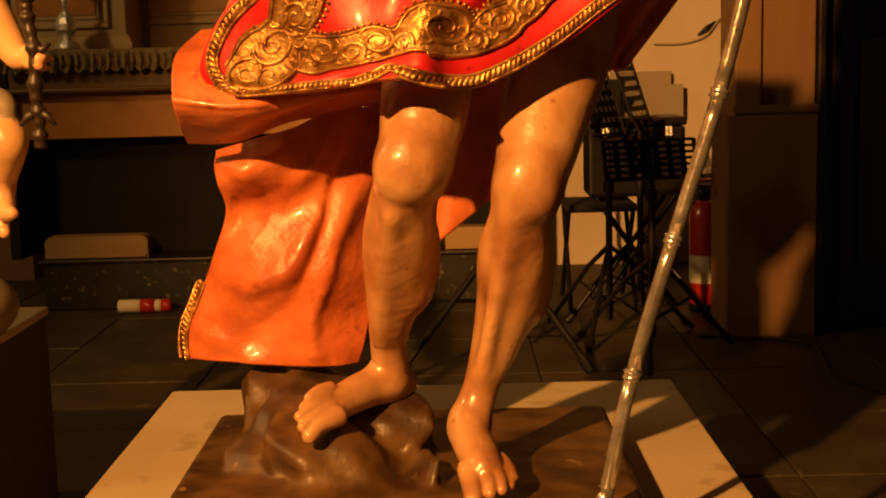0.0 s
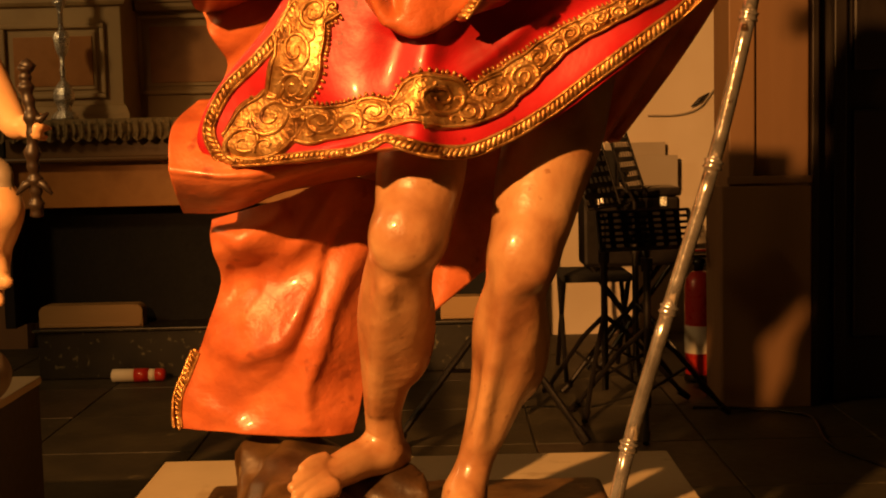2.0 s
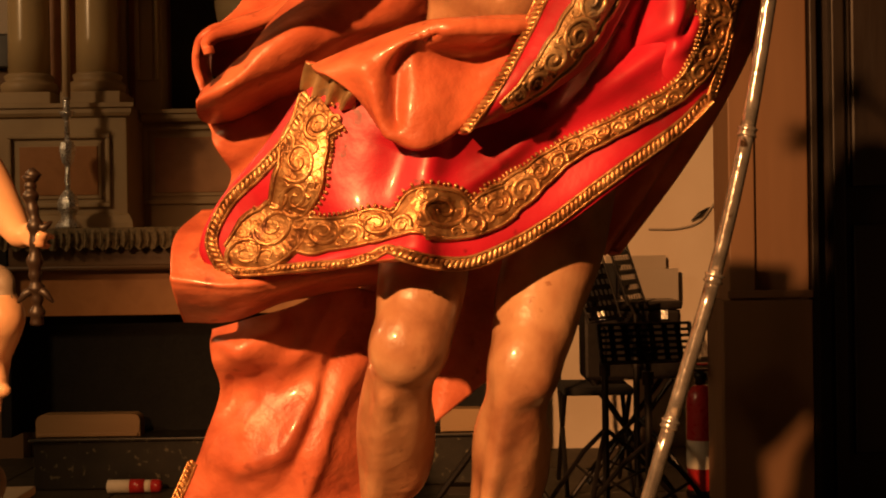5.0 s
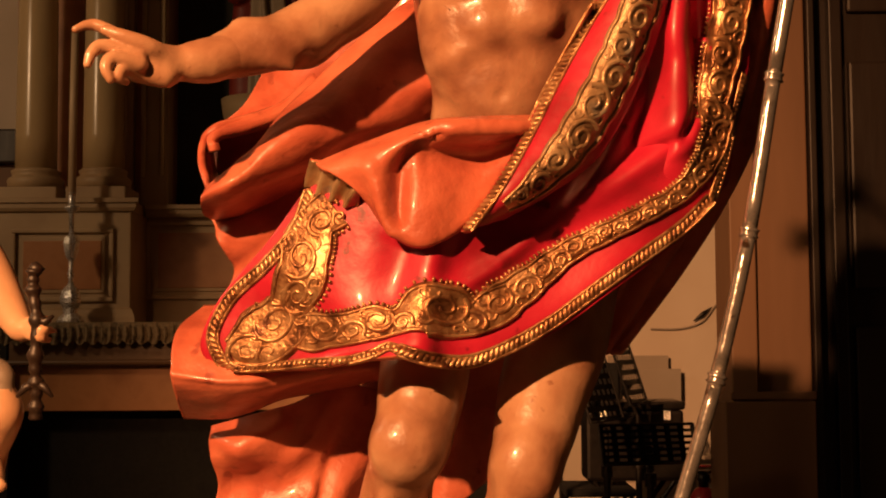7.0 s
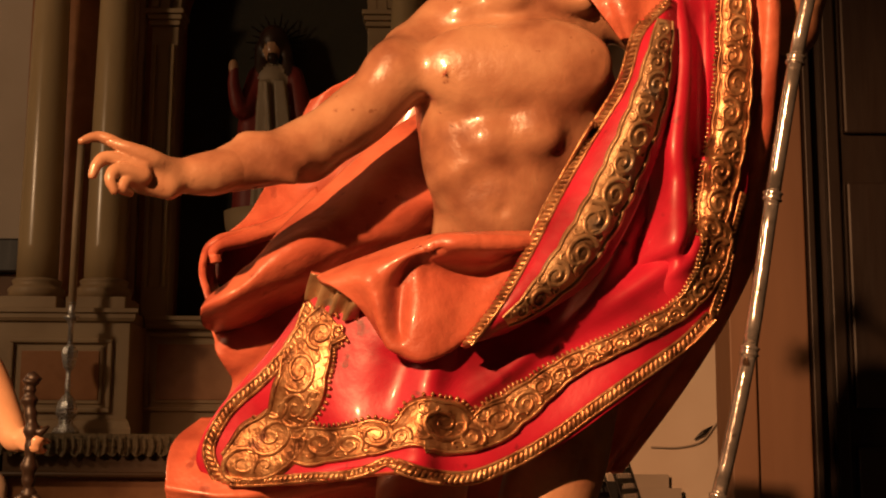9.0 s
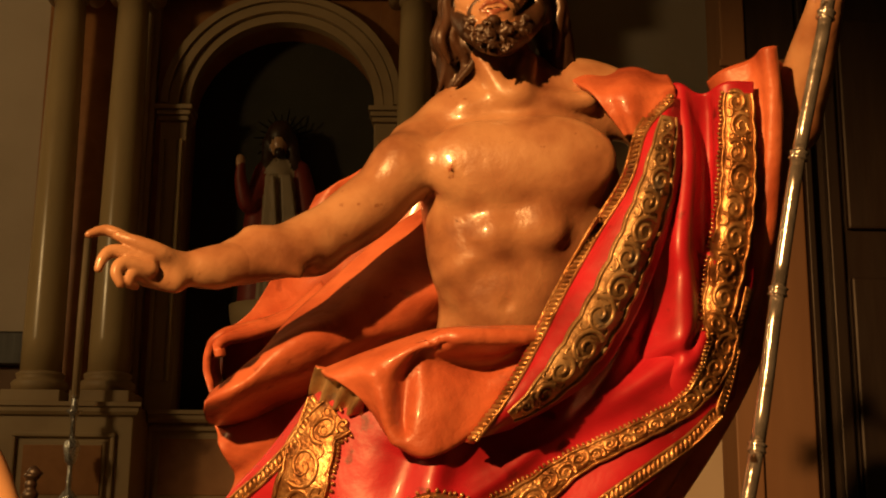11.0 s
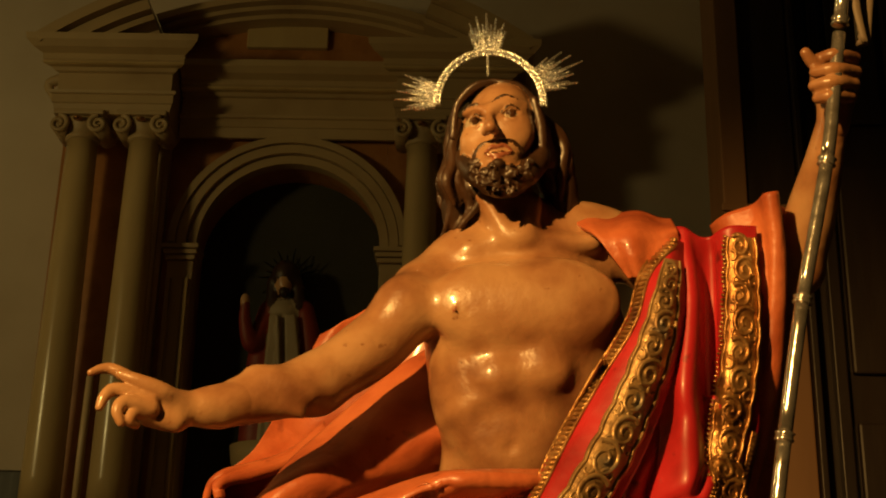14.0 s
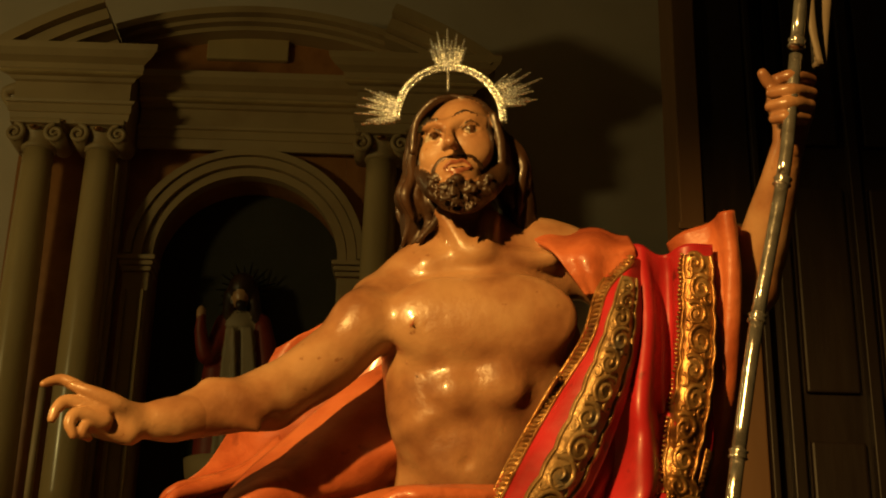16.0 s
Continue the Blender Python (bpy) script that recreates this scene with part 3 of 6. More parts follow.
            off[ax] = 0
            at = at + off
            q = []
            for e, f in ((1, 1), (0, 1), (0, 0), (1, 0)):
                w = at.copy()
                w[:, o[0]] -= e
                w[:, o[1]] -= f
                q.append(ids[tuple(w.T)])
            q = np.stack(q, 1)
            if ax == 1:
                flip = ~flip
            q[~flip] = q[~flip][:, ::-1]
            quads.append(q)
        quads = np.concatenate(quads)
        mats = self.m[tuple(np.minimum(where + 1, n - 1).T)]
        return verts, quads, mats[quads[:, 0]]


class Shell:
    """Collects verts, faces and material slots for one mesh."""
    def __init__(self, mats):
        self.mats, self.v, self.f, self.m = mats, [], [], []
        self.count = 0

    def add(self, verts, faces, slots):
        verts = [tuple(v) for v in verts]
        self.f += [tuple(int(i) + self.count for i in f) for f in faces]
        self.m += list(slots) if hasattr(slots, "__len__") else [slots] * len(faces)
        self.v += verts
        self.count += len(verts)

    def build(self, name, sharp=()):
        me = bpy.data.meshes.new(name)
        me.from_pydata(self.v, [], self.f)
        for mat in self.mats:
            me.materials.append(mat)
        me.polygons.foreach_set("material_index", [int(i) for i in self.m])
        me.polygons.foreach_set("use_smooth", [True] * len(me.polygons))
        me.update()
        return new(name, me)


def cloth(rows, nu, nv, folds=None):
    """A smooth (nv, nu, 3) sheet through rows of points; folds(u, v) gives the relief along the sheet's normal."""
    along = np.array([spline(r, nu) for r in rows])
    grid = np.array([spline(along[:, i], nv) for i in range(nu)]).transpose(1, 0, 2)
    if folds is not None:
        du, dv = np.gradient(grid, axis=1), np.gradient(grid, axis=0)
        nrm = np.cross(du, dv)
        nrm /= np.linalg.norm(nrm, axis=2)[..., None] + 1e-9
        nrm *= np.where(nrm[..., 1:2] > 0, -1, 1)
        u, v = np.meshgrid(np.linspace(0, 1, nu), np.linspace(0, 1, nv))
        grid = grid + nrm * folds(u, v)[..., None]
    return grid


def lay(shell, grid, slot, back=None, thick=0.012):
    """Add a sheet with thickness."""
    nv, nu, _ = grid.shape
    du, dv = np.gradient(grid, axis=1), np.gradient(grid, axis=0)
    nrm = np.cross(du, dv)
    nrm /= np.linalg.norm(nrm, axis=2)[..., None] + 1e-9
    if nrm[..., 1].mean() > 0:
        nrm = -nrm
    verts = np.concatenate([grid.reshape(-1, 3), (grid - thick * nrm).reshape(-1, 3)])
    k = np.arange(nv * nu).reshape(nv, nu)
    f = np.stack([k[:-1, :-1], k[:-1, 1:], k[1:, 1:], k[1:, :-1]], -1).reshape(-1, 4)
    g = f[:, ::-1] + nv * nu
    rim = np.concatenate([k[0], k[1:, -1], k[-1, -2::-1], k[-2:0:-1, 0]])
    nxt = np.roll(rim, -1)
    r = np.stack([rim, rim + nv * nu, nxt + nv * nu, nxt], -1)
    back = slot if back is None else back
    shell.add(verts, np.concatenate([f, g, r]), [slot] * len(f) + [back] * len(g) + [back] * len(r))


FL, LI, RE, GO, GW, HA, LP, EW, IR = range(9)
statue = Shell([FLESH, LINING, RED, GOLD, GOLD_WORN, HAIR, LIP, EYE_WHITE, IRIS])

body = Clay((-0.58, 1.92, 0.36), (0.86, 2.62, 2.12), 0.0075)
# his right leg, bent
body.limb([(0.002, 2.360, 1.268), (-0.029, 2.280, 1.109), (-0.042, 2.200, 1.015), (-0.057, 2.160, 0.931)], [0.085, 0.080, 0.074, 0.060], FL, 0.03)
body.limb([(-0.057, 2.160, 0.931), (-0.079, 2.200, 0.873), (-0.093, 2.250, 0.788), (-0.105, 2.300, 0.700), (-0.121, 2.350, 0.596), (-0.120, 2.380, 0.525)], [0.058, 0.058, 0.064, 0.053, 0.035, 0.036], FL, 0.02)
body.ball((-0.082, 2.125, 0.927), (0.028, 0.016, 0.034), FL, 0.06)
body.ball((-0.066, 2.300, 0.770), (0.045, 0.05, 0.11), FL, 0.03)
body.limb([(-0.102, 2.150, 0.841), (-0.135, 2.310, 0.605)], [0.014, 0.010], FL, 0.03)
# his left leg, carrying the weight
body.limb([(0.223, 2.360, 1.262), (0.198, 2.300, 1.104), (0.166, 2.260, 1.008), (0.150, 2.230, 0.949), (0.132, 2.210, 0.884)], [0.10, 0.088, 0.078, 0.070, 0.058], FL, 0.03)
body.limb([(0.132, 2.210, 0.884), (0.118, 2.220, 0.825), (0.108, 2.250, 0.761), (0.098, 2.270, 0.685), (0.075, 2.280, 0.601), (0.045, 2.270, 0.521), (0.027, 2.260, 0.472)], [0.057, 0.054, 0.064, 0.057, 0.044, 0.032, 0.036], FL, 0.02)
body.ball((0.127, 2.168, 0.897), (0.034, 0.020, 0.036), FL, 0.05)
body.ball((0.134, 2.168, 0.859), (0.030, 0.016, 0.016), FL, 0.03)
body.ball((0.137, 2.300, 0.735), (0.045, 0.055, 0.11), FL, 0.03)
body.limb([(0.101, 2.170, 0.833), (0.046, 2.240, 0.554)], [0.014, 0.010], FL, 0.03)
# trunk
body.ball((0.128, 2.300, 1.732), (0.185, 0.125, 0.20), FL, 0.05)
body.ball((0.108, 2.320, 1.547), (0.130, 0.105, 0.16), FL, 0.06)
body.ball((0.094, 2.340, 1.394), (0.150, 0.115, 0.13), FL, 0.06)
body.ball((0.040, 2.185, 1.771), (0.090, 0.036, 0.072), FL, 0.055)
body.ball((0.191, 2.185, 1.780), (0.097, 0.036, 0.072), FL, 0.055)
body.ball((0.074, 2.190, 1.641), (0.040, 0.026, 0.036), FL, 0.03)
body.ball((0.154, 2.190, 1.654), (0.042, 0.026, 0.036), FL, 0.03)
body.ball((0.010, 2.260, 1.637), (0.05, 0.05, 0.09), FL, 0.04)
body.ball((0.089, 2.230, 1.560), (0.075, 0.03, 0.075), FL, 0.05)
body.limb([(-0.058, 2.280, 1.822), (0.011, 2.280, 1.893), (0.096, 2.300, 1.938)], [0.054, 0.055, 0.06], FL, 0.05)
body.limb([(0.096, 2.300, 1.945), (0.244, 2.300, 1.942), (0.375, 2.300, 1.894)], [0.06, 0.066, 0.055], FL, 0.05)
body.limb([(0.095, 2.290, 1.935), (0.081, 2.250, 2.022)], [0.056, 0.052], FL, 0.04)
body.limb([(0.021, 2.225, 1.889), (0.097, 2.220, 1.905)], [0.012, 0.012], FL, 0.03)
body.limb([(0.247, 2.225, 1.904), (0.128, 2.220, 1.905)], [0.012, 0.012], FL, 0.03)
body.limb([(0.045, 2.210, 1.982), (0.097, 2.210, 1.906)], [0.016, 0.014], FL, 0.025)
body.limb([(0.138, 2.210, 1.973), (0.122, 2.210, 1.907)], [0.016, 0.014], FL, 0.025)
for i in range(4):
    z = 1.690 - 0.034 * i
    body.limb([(-0.030 + 0.004 * i, 2.242, z - 0.012), (0.000 + 0.004 * i, 2.209, z - 0.004), (0.028 + 0.004 * i, 2.196, z + 0.010)], [0.006, 0.008, 0.005], FL, 0.03)
body.ball((0.096, 2.190, 1.520), (0.009, 0.014, 0.011), None, 0.010, cut=True)
# his right arm
body.limb([(-0.066, 2.250, 1.812), (-0.110, 2.220, 1.738), (-0.162, 2.200, 1.682), (-0.238, 2.170, 1.618)], [0.053, 0.055, 0.056, 0.048], FL, 0.03)
body.limb([(-0.242, 2.170, 1.616), (-0.308, 2.130, 1.590), (-0.367, 2.100, 1.566), (-0.415, 2.070, 1.550)], [0.049, 0.044, 0.037, 0.027], FL, 0.03)
body.ball((-0.092, 2.198, 1.768), (0.050, 0.040, 0.055), FL, 0.03)
body.ball((-0.290, 2.112, 1.606), (0.060, 0.016, 0.012), FL, 0.03, (0, 22, 0))
body.ball((-0.300, 2.108, 1.568), (0.060, 0.014, 0.010), FL, 0.03, (0, 20, 0))
# his left arm, raised
body.limb([(0.390, 2.300, 1.872), (0.537, 2.300, 1.858), (0.635, 2.300, 1.882)], [0.06, 0.050, 0.046], FL, 0.03)
body.limb([(0.635, 2.300, 1.884), (0.649, 2.250, 1.964), (0.664, 2.180, 2.053), (0.674, 2.130, 2.121)], [0.044, 0.047, 0.035, 0.027], FL, 0.02)
body.limb([(-0.022, 2.160, 1.689), (-0.010, 2.155, 1.680), (0.001, 2.155, 1.686)], [0.0022, 0.0034, 0.0022], LP, 0.004)
body.ball((-0.002, 2.150, 1.749), (0.006, 0.006, 0.006), LP, 0.004)
statue.add(*body.mesh())

# feet
feet = Clay((-0.34, 1.98, 0.28), (0.15, 2.50, 0.66), 0.0038)
feet.limb([(-0.121, 2.370, 0.549), (-0.121, 2.380, 0.519)], [0.033, 0.036], FL, 0.02)
feet.limb([(-0.105, 2.410, 0.495), (-0.154, 2.360, 0.503), (-0.202, 2.300, 0.496), (-0.230, 2.260, 0.486)], [0.032, 0.036, 0.032, 0.026], FL, 0.03)
feet.limb([(-0.212, 2.240, 0.481), (-0.241, 2.215, 0.474), (-0.257, 2.200, 0.458)], [0.020, 0.016, 0.014], FL, 0.004)
feet.limb([(-0.223, 2.250, 0.495), (-0.250, 2.220, 0.487), (-0.269, 2.200, 0.475)], [0.015, 0.012, 0.010], FL, 0.003)
feet.limb([(-0.229, 2.260, 0.505), (-0.254, 2.230, 0.501), (-0.275, 2.210, 0.491)], [0.014, 0.011, 0.010], FL, 0.003)
feet.limb([(-0.230, 2.270, 0.515), (-0.251, 2.245, 0.513), (-0.269, 2.225, 0.503)], [0.013, 0.011, 0.009], FL, 0.003)
feet.limb([(-0.226, 2.280, 0.524), (-0.246, 2.260, 0.524), (-0.260, 2.240, 0.517)], [0.012, 0.010, 0.009], FL, 0.003)
feet.limb([(0.045, 2.270, 0.516), (0.027, 2.260, 0.472)], [0.031, 0.036], FL, 0.02)
feet.limb([(0.014, 2.300, 0.435), (0.022, 2.240, 0.442), (0.035, 2.180, 0.429), (0.046, 2.130, 0.414)], [0.032, 0.036, 0.036, 0.034], FL, 0.03)
feet.limb([(0.021, 2.130, 0.413), (0.024, 2.090, 0.396), (0.025, 2.060, 0.384)], [0.022, 0.018, 0.016], FL, 0.004)
feet.limb([(0.044, 2.130, 0.414), (0.052, 2.090, 0.405), (0.053, 2.070, 0.391)], [0.015, 0.012, 0.011], FL, 0.003)
feet.limb([(0.058, 2.140, 0.415), (0.070, 2.100, 0.408), (0.073, 2.080, 0.393)], [0.014, 0.012, 0.010], FL, 0.003)
feet.limb([(0.068, 2.150, 0.417), (0.082, 2.120, 0.409), (0.087, 2.100, 0.395)], [0.013, 0.011, 0.010], FL, 0.003)
feet.limb([(0.074, 2.160, 0.422), (0.088, 2.130, 0.415), (0.094, 2.110, 0.404)], [0.012, 0.010, 0.009], FL, 0.003)
statue.add(*feet.mesh())

# hands
hand = Clay((-0.66, 1.90, 1.45), (-0.28, 2.16, 1.75), 0.0032)
hand.limb([(-0.340, 2.110, 1.576), (-0.372, 2.094, 1.563), (-0.398, 2.080, 1.556)], [0.036, 0.0365, 0.031], FL, 0.012)
hand.limb([(-0.392, 2.085, 1.555), (-0.421, 2.070, 1.550), (-0.450, 2.055, 1.546), (-0.482, 2.040, 1.549)], [0.029, 0.028, 0.030, 0.026], FL, 0.02, 0.85)
hand.limb([(-0.446, 2.045, 1.523), (-0.486, 2.030, 1.527)], [0.018, 0.016], FL, 0.015)
hand.limb([(-0.440, 2.055, 1.553), (-0.464, 2.020, 1.565), (-0.496, 2.005, 1.577), (-0.529, 2.000, 1.588)], [0.016, 0.0150, 0.0120, 0.0085], FL, 0.014)
hand.limb([(-0.490, 2.030, 1.571), (-0.544, 2.025, 1.600), (-0.564, 2.020, 1.601), (-0.580, 2.010, 1.592)], [0.013, 0.010, 0.0085, 0.0060], FL, 0.004)
hand.limb([(-0.480, 2.015, 1.553), (-0.531, 2.000, 1.563), (-0.547, 1.990, 1.551), (-0.553, 1.985, 1.531)], [0.013, 0.0115, 0.0095, 0.0068], FL, 0.003)
hand.limb([(-0.478, 2.010, 1.537), (-0.514, 1.990, 1.541), (-0.523, 1.980, 1.525), (-0.516, 1.980, 1.506)], [0.0135, 0.0120, 0.0098, 0.0070], FL, 0.003)
hand.limb([(-0.477, 2.030, 1.523), (-0.499, 2.000, 1.527), (-0.506, 1.990, 1.512), (-0.497, 2.000, 1.507)], [0.0125, 0.0108, 0.0092, 0.0070], FL, 0.003)
statue.add(*hand.mesh())

fist = Clay((0.60, 1.95, 2.00), (0.80, 2.25, 2.36), 0.004)
fist.limb([(0.673, 2.140, 2.103), (0.678, 2.120, 2.155)], [0.029, 0.034], FL, 0.02)
fist.ball((0.678, 2.120, 2.189), (0.044, 0.04, 0.05), FL, 0.02)
fist.limb([(0.707, 2.090, 2.215), (0.664, 2.055, 2.204), (0.638, 2.070, 2.203)], [0.012, 0.0125, 0.011], FL, 0.005)
fist.limb([(0.705, 2.085, 2.185), (0.658, 2.050, 2.173), (0.627, 2.065, 2.174)], [0.012, 0.0125, 0.011], FL, 0.005)
fist.limb([(0.700, 2.085, 2.161), (0.653, 2.050, 2.147), (0.623, 2.065, 2.147)], [0.012, 0.0125, 0.011], FL, 0.005)
fist.limb([(0.691, 2.085, 2.136), (0.649, 2.055, 2.123), (0.629, 2.070, 2.125)], [0.011, 0.0115, 0.010], FL, 0.005)
fist.limb([(0.662, 2.090, 2.187), (0.627, 2.070, 2.194), (0.611, 2.060, 2.209)], [0.014, 0.012, 0.010], FL, 0.006)
statue.add(*fist.mesh())

# head: face turned a little up and to his right
head = Clay((-0.16, 2.00, 1.78), (0.20, 2.42, 2.26), 0.0031)
head.ball((0.075, 2.215, 2.114), (0.069, 0.094, 0.094), FL, 0.02, (8, 6, 0))
head.limb([(0.081, 2.270, 2.018), (0.076, 2.240, 2.075)], [0.050, 0.050], FL, 0.03)
head.ball((0.068, 2.145, 2.028), (0.042, 0.035, 0.040), FL, 0.03)
head.ball((0.022, 2.166, 2.070), (0.020, 0.020, 0.028), FL, 0.03)
head.ball((0.106, 2.152, 2.083), (0.025, 0.022, 0.028), FL, 0.03)
head.limb([(0.010, 2.150, 2.124), (0.029, 2.136, 2.124), (0.049, 2.127, 2.118)], [0.007, 0.008, 0.007], FL, 0.016)
head.limb([(0.063, 2.125, 2.124), (0.090, 2.126, 2.136), (0.115, 2.142, 2.136)], [0.007, 0.008, 0.007], FL, 0.016)
eyes = [head.front((0.025, 2.120, 2.094)), head.front((0.091, 2.120, 2.110))]
corners = [[(0.006, 2.120, 2.092), (0.024, 2.120, 2.107), (0.044, 2.120, 2.096), (0.025, 2.120, 2.081)],
           [(0.072, 2.120, 2.107), (0.091, 2.120, 2.123), (0.112, 2.120, 2.111), (0.092, 2.120, 2.097)]]
lids = [[head.front(c, 0.004) for c in row] for row in corners]
for e in eyes:
    head.ball((e[0], e[1] - 0.005, e[2]), (0.0190, 0.0150, 0.0105), None, 0.008, cut=True)
for e, (a, top, b, low) in zip(eyes, lids):
    c = (e[0], e[1] + 0.0155, e[2])
    head.ball(c, (0.0155, 0.0135, 0.0108), EW, 0.001)
    head.ball((e[0] + 0.0015, e[1] + 0.0042, e[2] + 0.003), (0.0086, 0.0046, 0.0086), IR, 0.0005)
    head.limb([a, (top[0], e[1] + 0.001, top[2]), b], [0.0022, 0.0036, 0.0022], FL, 0.002)
    head.limb([a, (low[0], e[1] + 0.003, low[2]), b], [0.0018, 0.0028, 0.0018], FL, 0.003)
    head.limb([(a[0], a[1] - 0.001, a[2] + 0.001), (top[0], e[1] - 0.0022, top[2] + 0.0005), (b[0], b[1] - 0.001, b[2] + 0.001)], [0.0016, 0.0022, 0.0016], HA, 0.0010)
for row in ([(0.004, 2.130, 2.112), (0.015, 2.120, 2.123), (0.031, 2.120, 2.128)], [(0.062, 2.115, 2.135), (0.080, 2.118, 2.145), (0.104, 2.140, 2.148)]):
    head.limb([head.front(c, 0.0008) for c in row], [0.0022, 0.0034, 0.0024], HA, 0.001)
head.limb([(0.054, 2.126, 2.116), (0.053, 2.106, 2.090), (0.054, 2.083, 2.066)], [0.0062, 0.0076, 0.0105], FL, 0.011)
head.ball((0.0455, 2.098, 2.061), (0.0070, 0.009, 0.0060), FL, 0.009)
head.ball((0.0635, 2.097, 2.063), (0.0070, 0.009, 0.0060), FL, 0.009)
head.ball((0.0485, 2.092, 2.054), (0.0040, 0.007, 0.0032), None, 0.002, cut=True)
head.ball((0.0605, 2.091, 2.056), (0.0040, 0.007, 0.0032), None, 0.002, cut=True)
mouth = [head.front(c, -0.001) for c in ((0.044, 2.120, 2.031), (0.057, 2.120, 2.044), (0.067, 2.120, 2.044), (0.079, 2.120, 2.048), (0.095, 2.120, 2.036))]
head.limb(mouth, [0.0022, 0.0042, 0.0038, 0.0042, 0.0022], LP, 0.002)
mouth = [head.front(c, 0.0) for c in ((0.049, 2.120, 2.027), (0.069, 2.120, 2.027), (0.091, 2.120, 2.033))]
head.limb(mouth, [0.0026, 0.0050, 0.0026], LP, 0.002)
head.limb([head.front(c, 0.001) for c in ((0.046, 2.120, 2.030), (0.069, 2.120, 2.035), (0.093, 2.120, 2.035))], [0.0008, 0.0016, 0.0008], IR, 0.0005)
rng = random.Random(5)
# moustache and beard
for row in (((0.059, 2.120, 2.055), (0.039, 2.120, 2.047), (0.027, 2.120, 2.024)), ((0.071, 2.120, 2.057), (0.094, 2.120, 2.055), (0.112, 2.120, 2.034))):
    head.limb([head.front(c, 0.001) for c in row], [0.0026, 0.0040, 0.0054], HA, 0.002)
head.ball((0.075, 2.160, 1.998), (0.052, 0.046, 0.034), HA, 0.01, (10, 8, 0))
head.ball(head.front((0.069, 2.118, 2.011)), (0.012, 0.008, 0.009), HA, 0.005)
head.limb([(0.002, 2.195, 2.060), (0.010, 2.174, 2.036), (0.030, 2.155, 2.006)], [0.009, 0.016, 0.022], HA, 0.006)
head.limb([(0.152, 2.200, 2.078), (0.145, 2.172, 2.040), (0.121, 2.150, 2.006)], [0.015, 0.020, 0.024], HA, 0.006)
for i in range(120):
    a = rng.uniform(-1.05, 1.05)
    x, y = 886 + 54 * a, 316 + rng.uniform(-30, 34) - 34 * abs(a) ** 1.6
    if (y < 294 and abs(a) < 0.80) or y < 280:
        continue
    w, g, r = rng.choice((-1, 1)), rng.uniform(0, 6.3), rng.uniform(0.0045, 0.0085)
    c = np.array((0.073, 2.100, 1.975)) + np.array([(x - 886) * 0.00093, 0, (316 - y) * 0.00093])
    c = np.array(head.front(c, 0.002))
    loop = [c + r * (1 - 0.14 * k) * np.array([math.cos(g + w * k * 1.2), -0.25 + 0.08 * k, math.sin(g + w * k * 1.2)]) for k in range(5)]
    head.limb(loop, [0.0028, 0.0036, 0.0035, 0.0028, 0.0018], HA, 0.0010)
# hair, parted in the middle
head.ball((0.083, 2.276, 2.146), (0.080, 0.086, 0.096), HA, 0.008, (8, 6, 0))
for i in range(17):
    f = i / 16
    ph = 0.004 * math.sin(5 * i)
    head.limb([(0.060, 2.185 + 0.05 * f, 2.208), (0.024 - 0.008 * f, 2.186 + 0.06 * f, 2.196 + 0.010 * f + ph), (-0.006 - 0.010 * f, 2.198 + 0.07 * f, 2.160 + 0.006 * f), (-0.012 - 0.012 * f, 2.206 + 0.07 * f + ph, 2.100)], [0.0042, 0.0060, 0.0062, 0.0055], HA, 0.0018)
    head.limb([(0.064, 2.185 + 0.05 * f, 2.208), (0.110 + 0.010 * f, 2.184 + 0.06 * f, 2.196 + 0.010 * f + ph), (0.144 + 0.014 * f, 2.192 + 0.07 * f, 2.158 + 0.008 * f), (0.160 + 0.014 * f, 2.202 + 0.07 * f + ph, 2.098)], [0.0042, 0.0062, 0.0066, 0.0058], HA, 0.0018)
# fuller hair behind the cheeks
head.ball((0.166, 2.262, 2.080), (0.034, 0.050, 0.085), HA, 0.01, (0, -14, 0))
head.ball((-0.002, 2.262, 2.062), (0.024, 0.045, 0.085), HA, 0.01, (0, 6, 0))
# locks in front of the ear
for k in range(4):
    head.limb([(0.136 + 0.003 * k, 2.166 + 0.012 * k, 2.160), (0.149 + 0.004 * k, 2.172 + 0.012 * k, 2.108), (0.150 + 0.005 * k, 2.180 + 0.012 * k, 2.058)], [0.008, 0.011, 0.012], HA, 0.003)
statue.add(*head.mesh())

locks = Clay((-0.14, 2.02, 1.68), (0.26, 2.46, 2.20), 0.0036)
left = [(-0.006, 2.215, 2.140), (-0.016, 2.210, 2.090), (-0.020, 2.205, 2.050), (-0.026, 2.205, 2.012), (-0.004, 2.210, 1.972), (-0.028, 2.225, 1.925)]
locks.ball((0.196, 2.275, 2.010), (0.030, 0.045, 0.075), HA, 0.006)
locks.ball((-0.006, 2.270, 1.990), (0.026, 0.040, 0.065), HA, 0.006)
right = [(0.156, 2.210, 2.156), (0.186, 2.215, 2.118), (0.206, 2.225, 2.075), (0.202, 2.230, 2.030), (0.212, 2.235, 1.990), (0.206, 2.240, 1.950)]
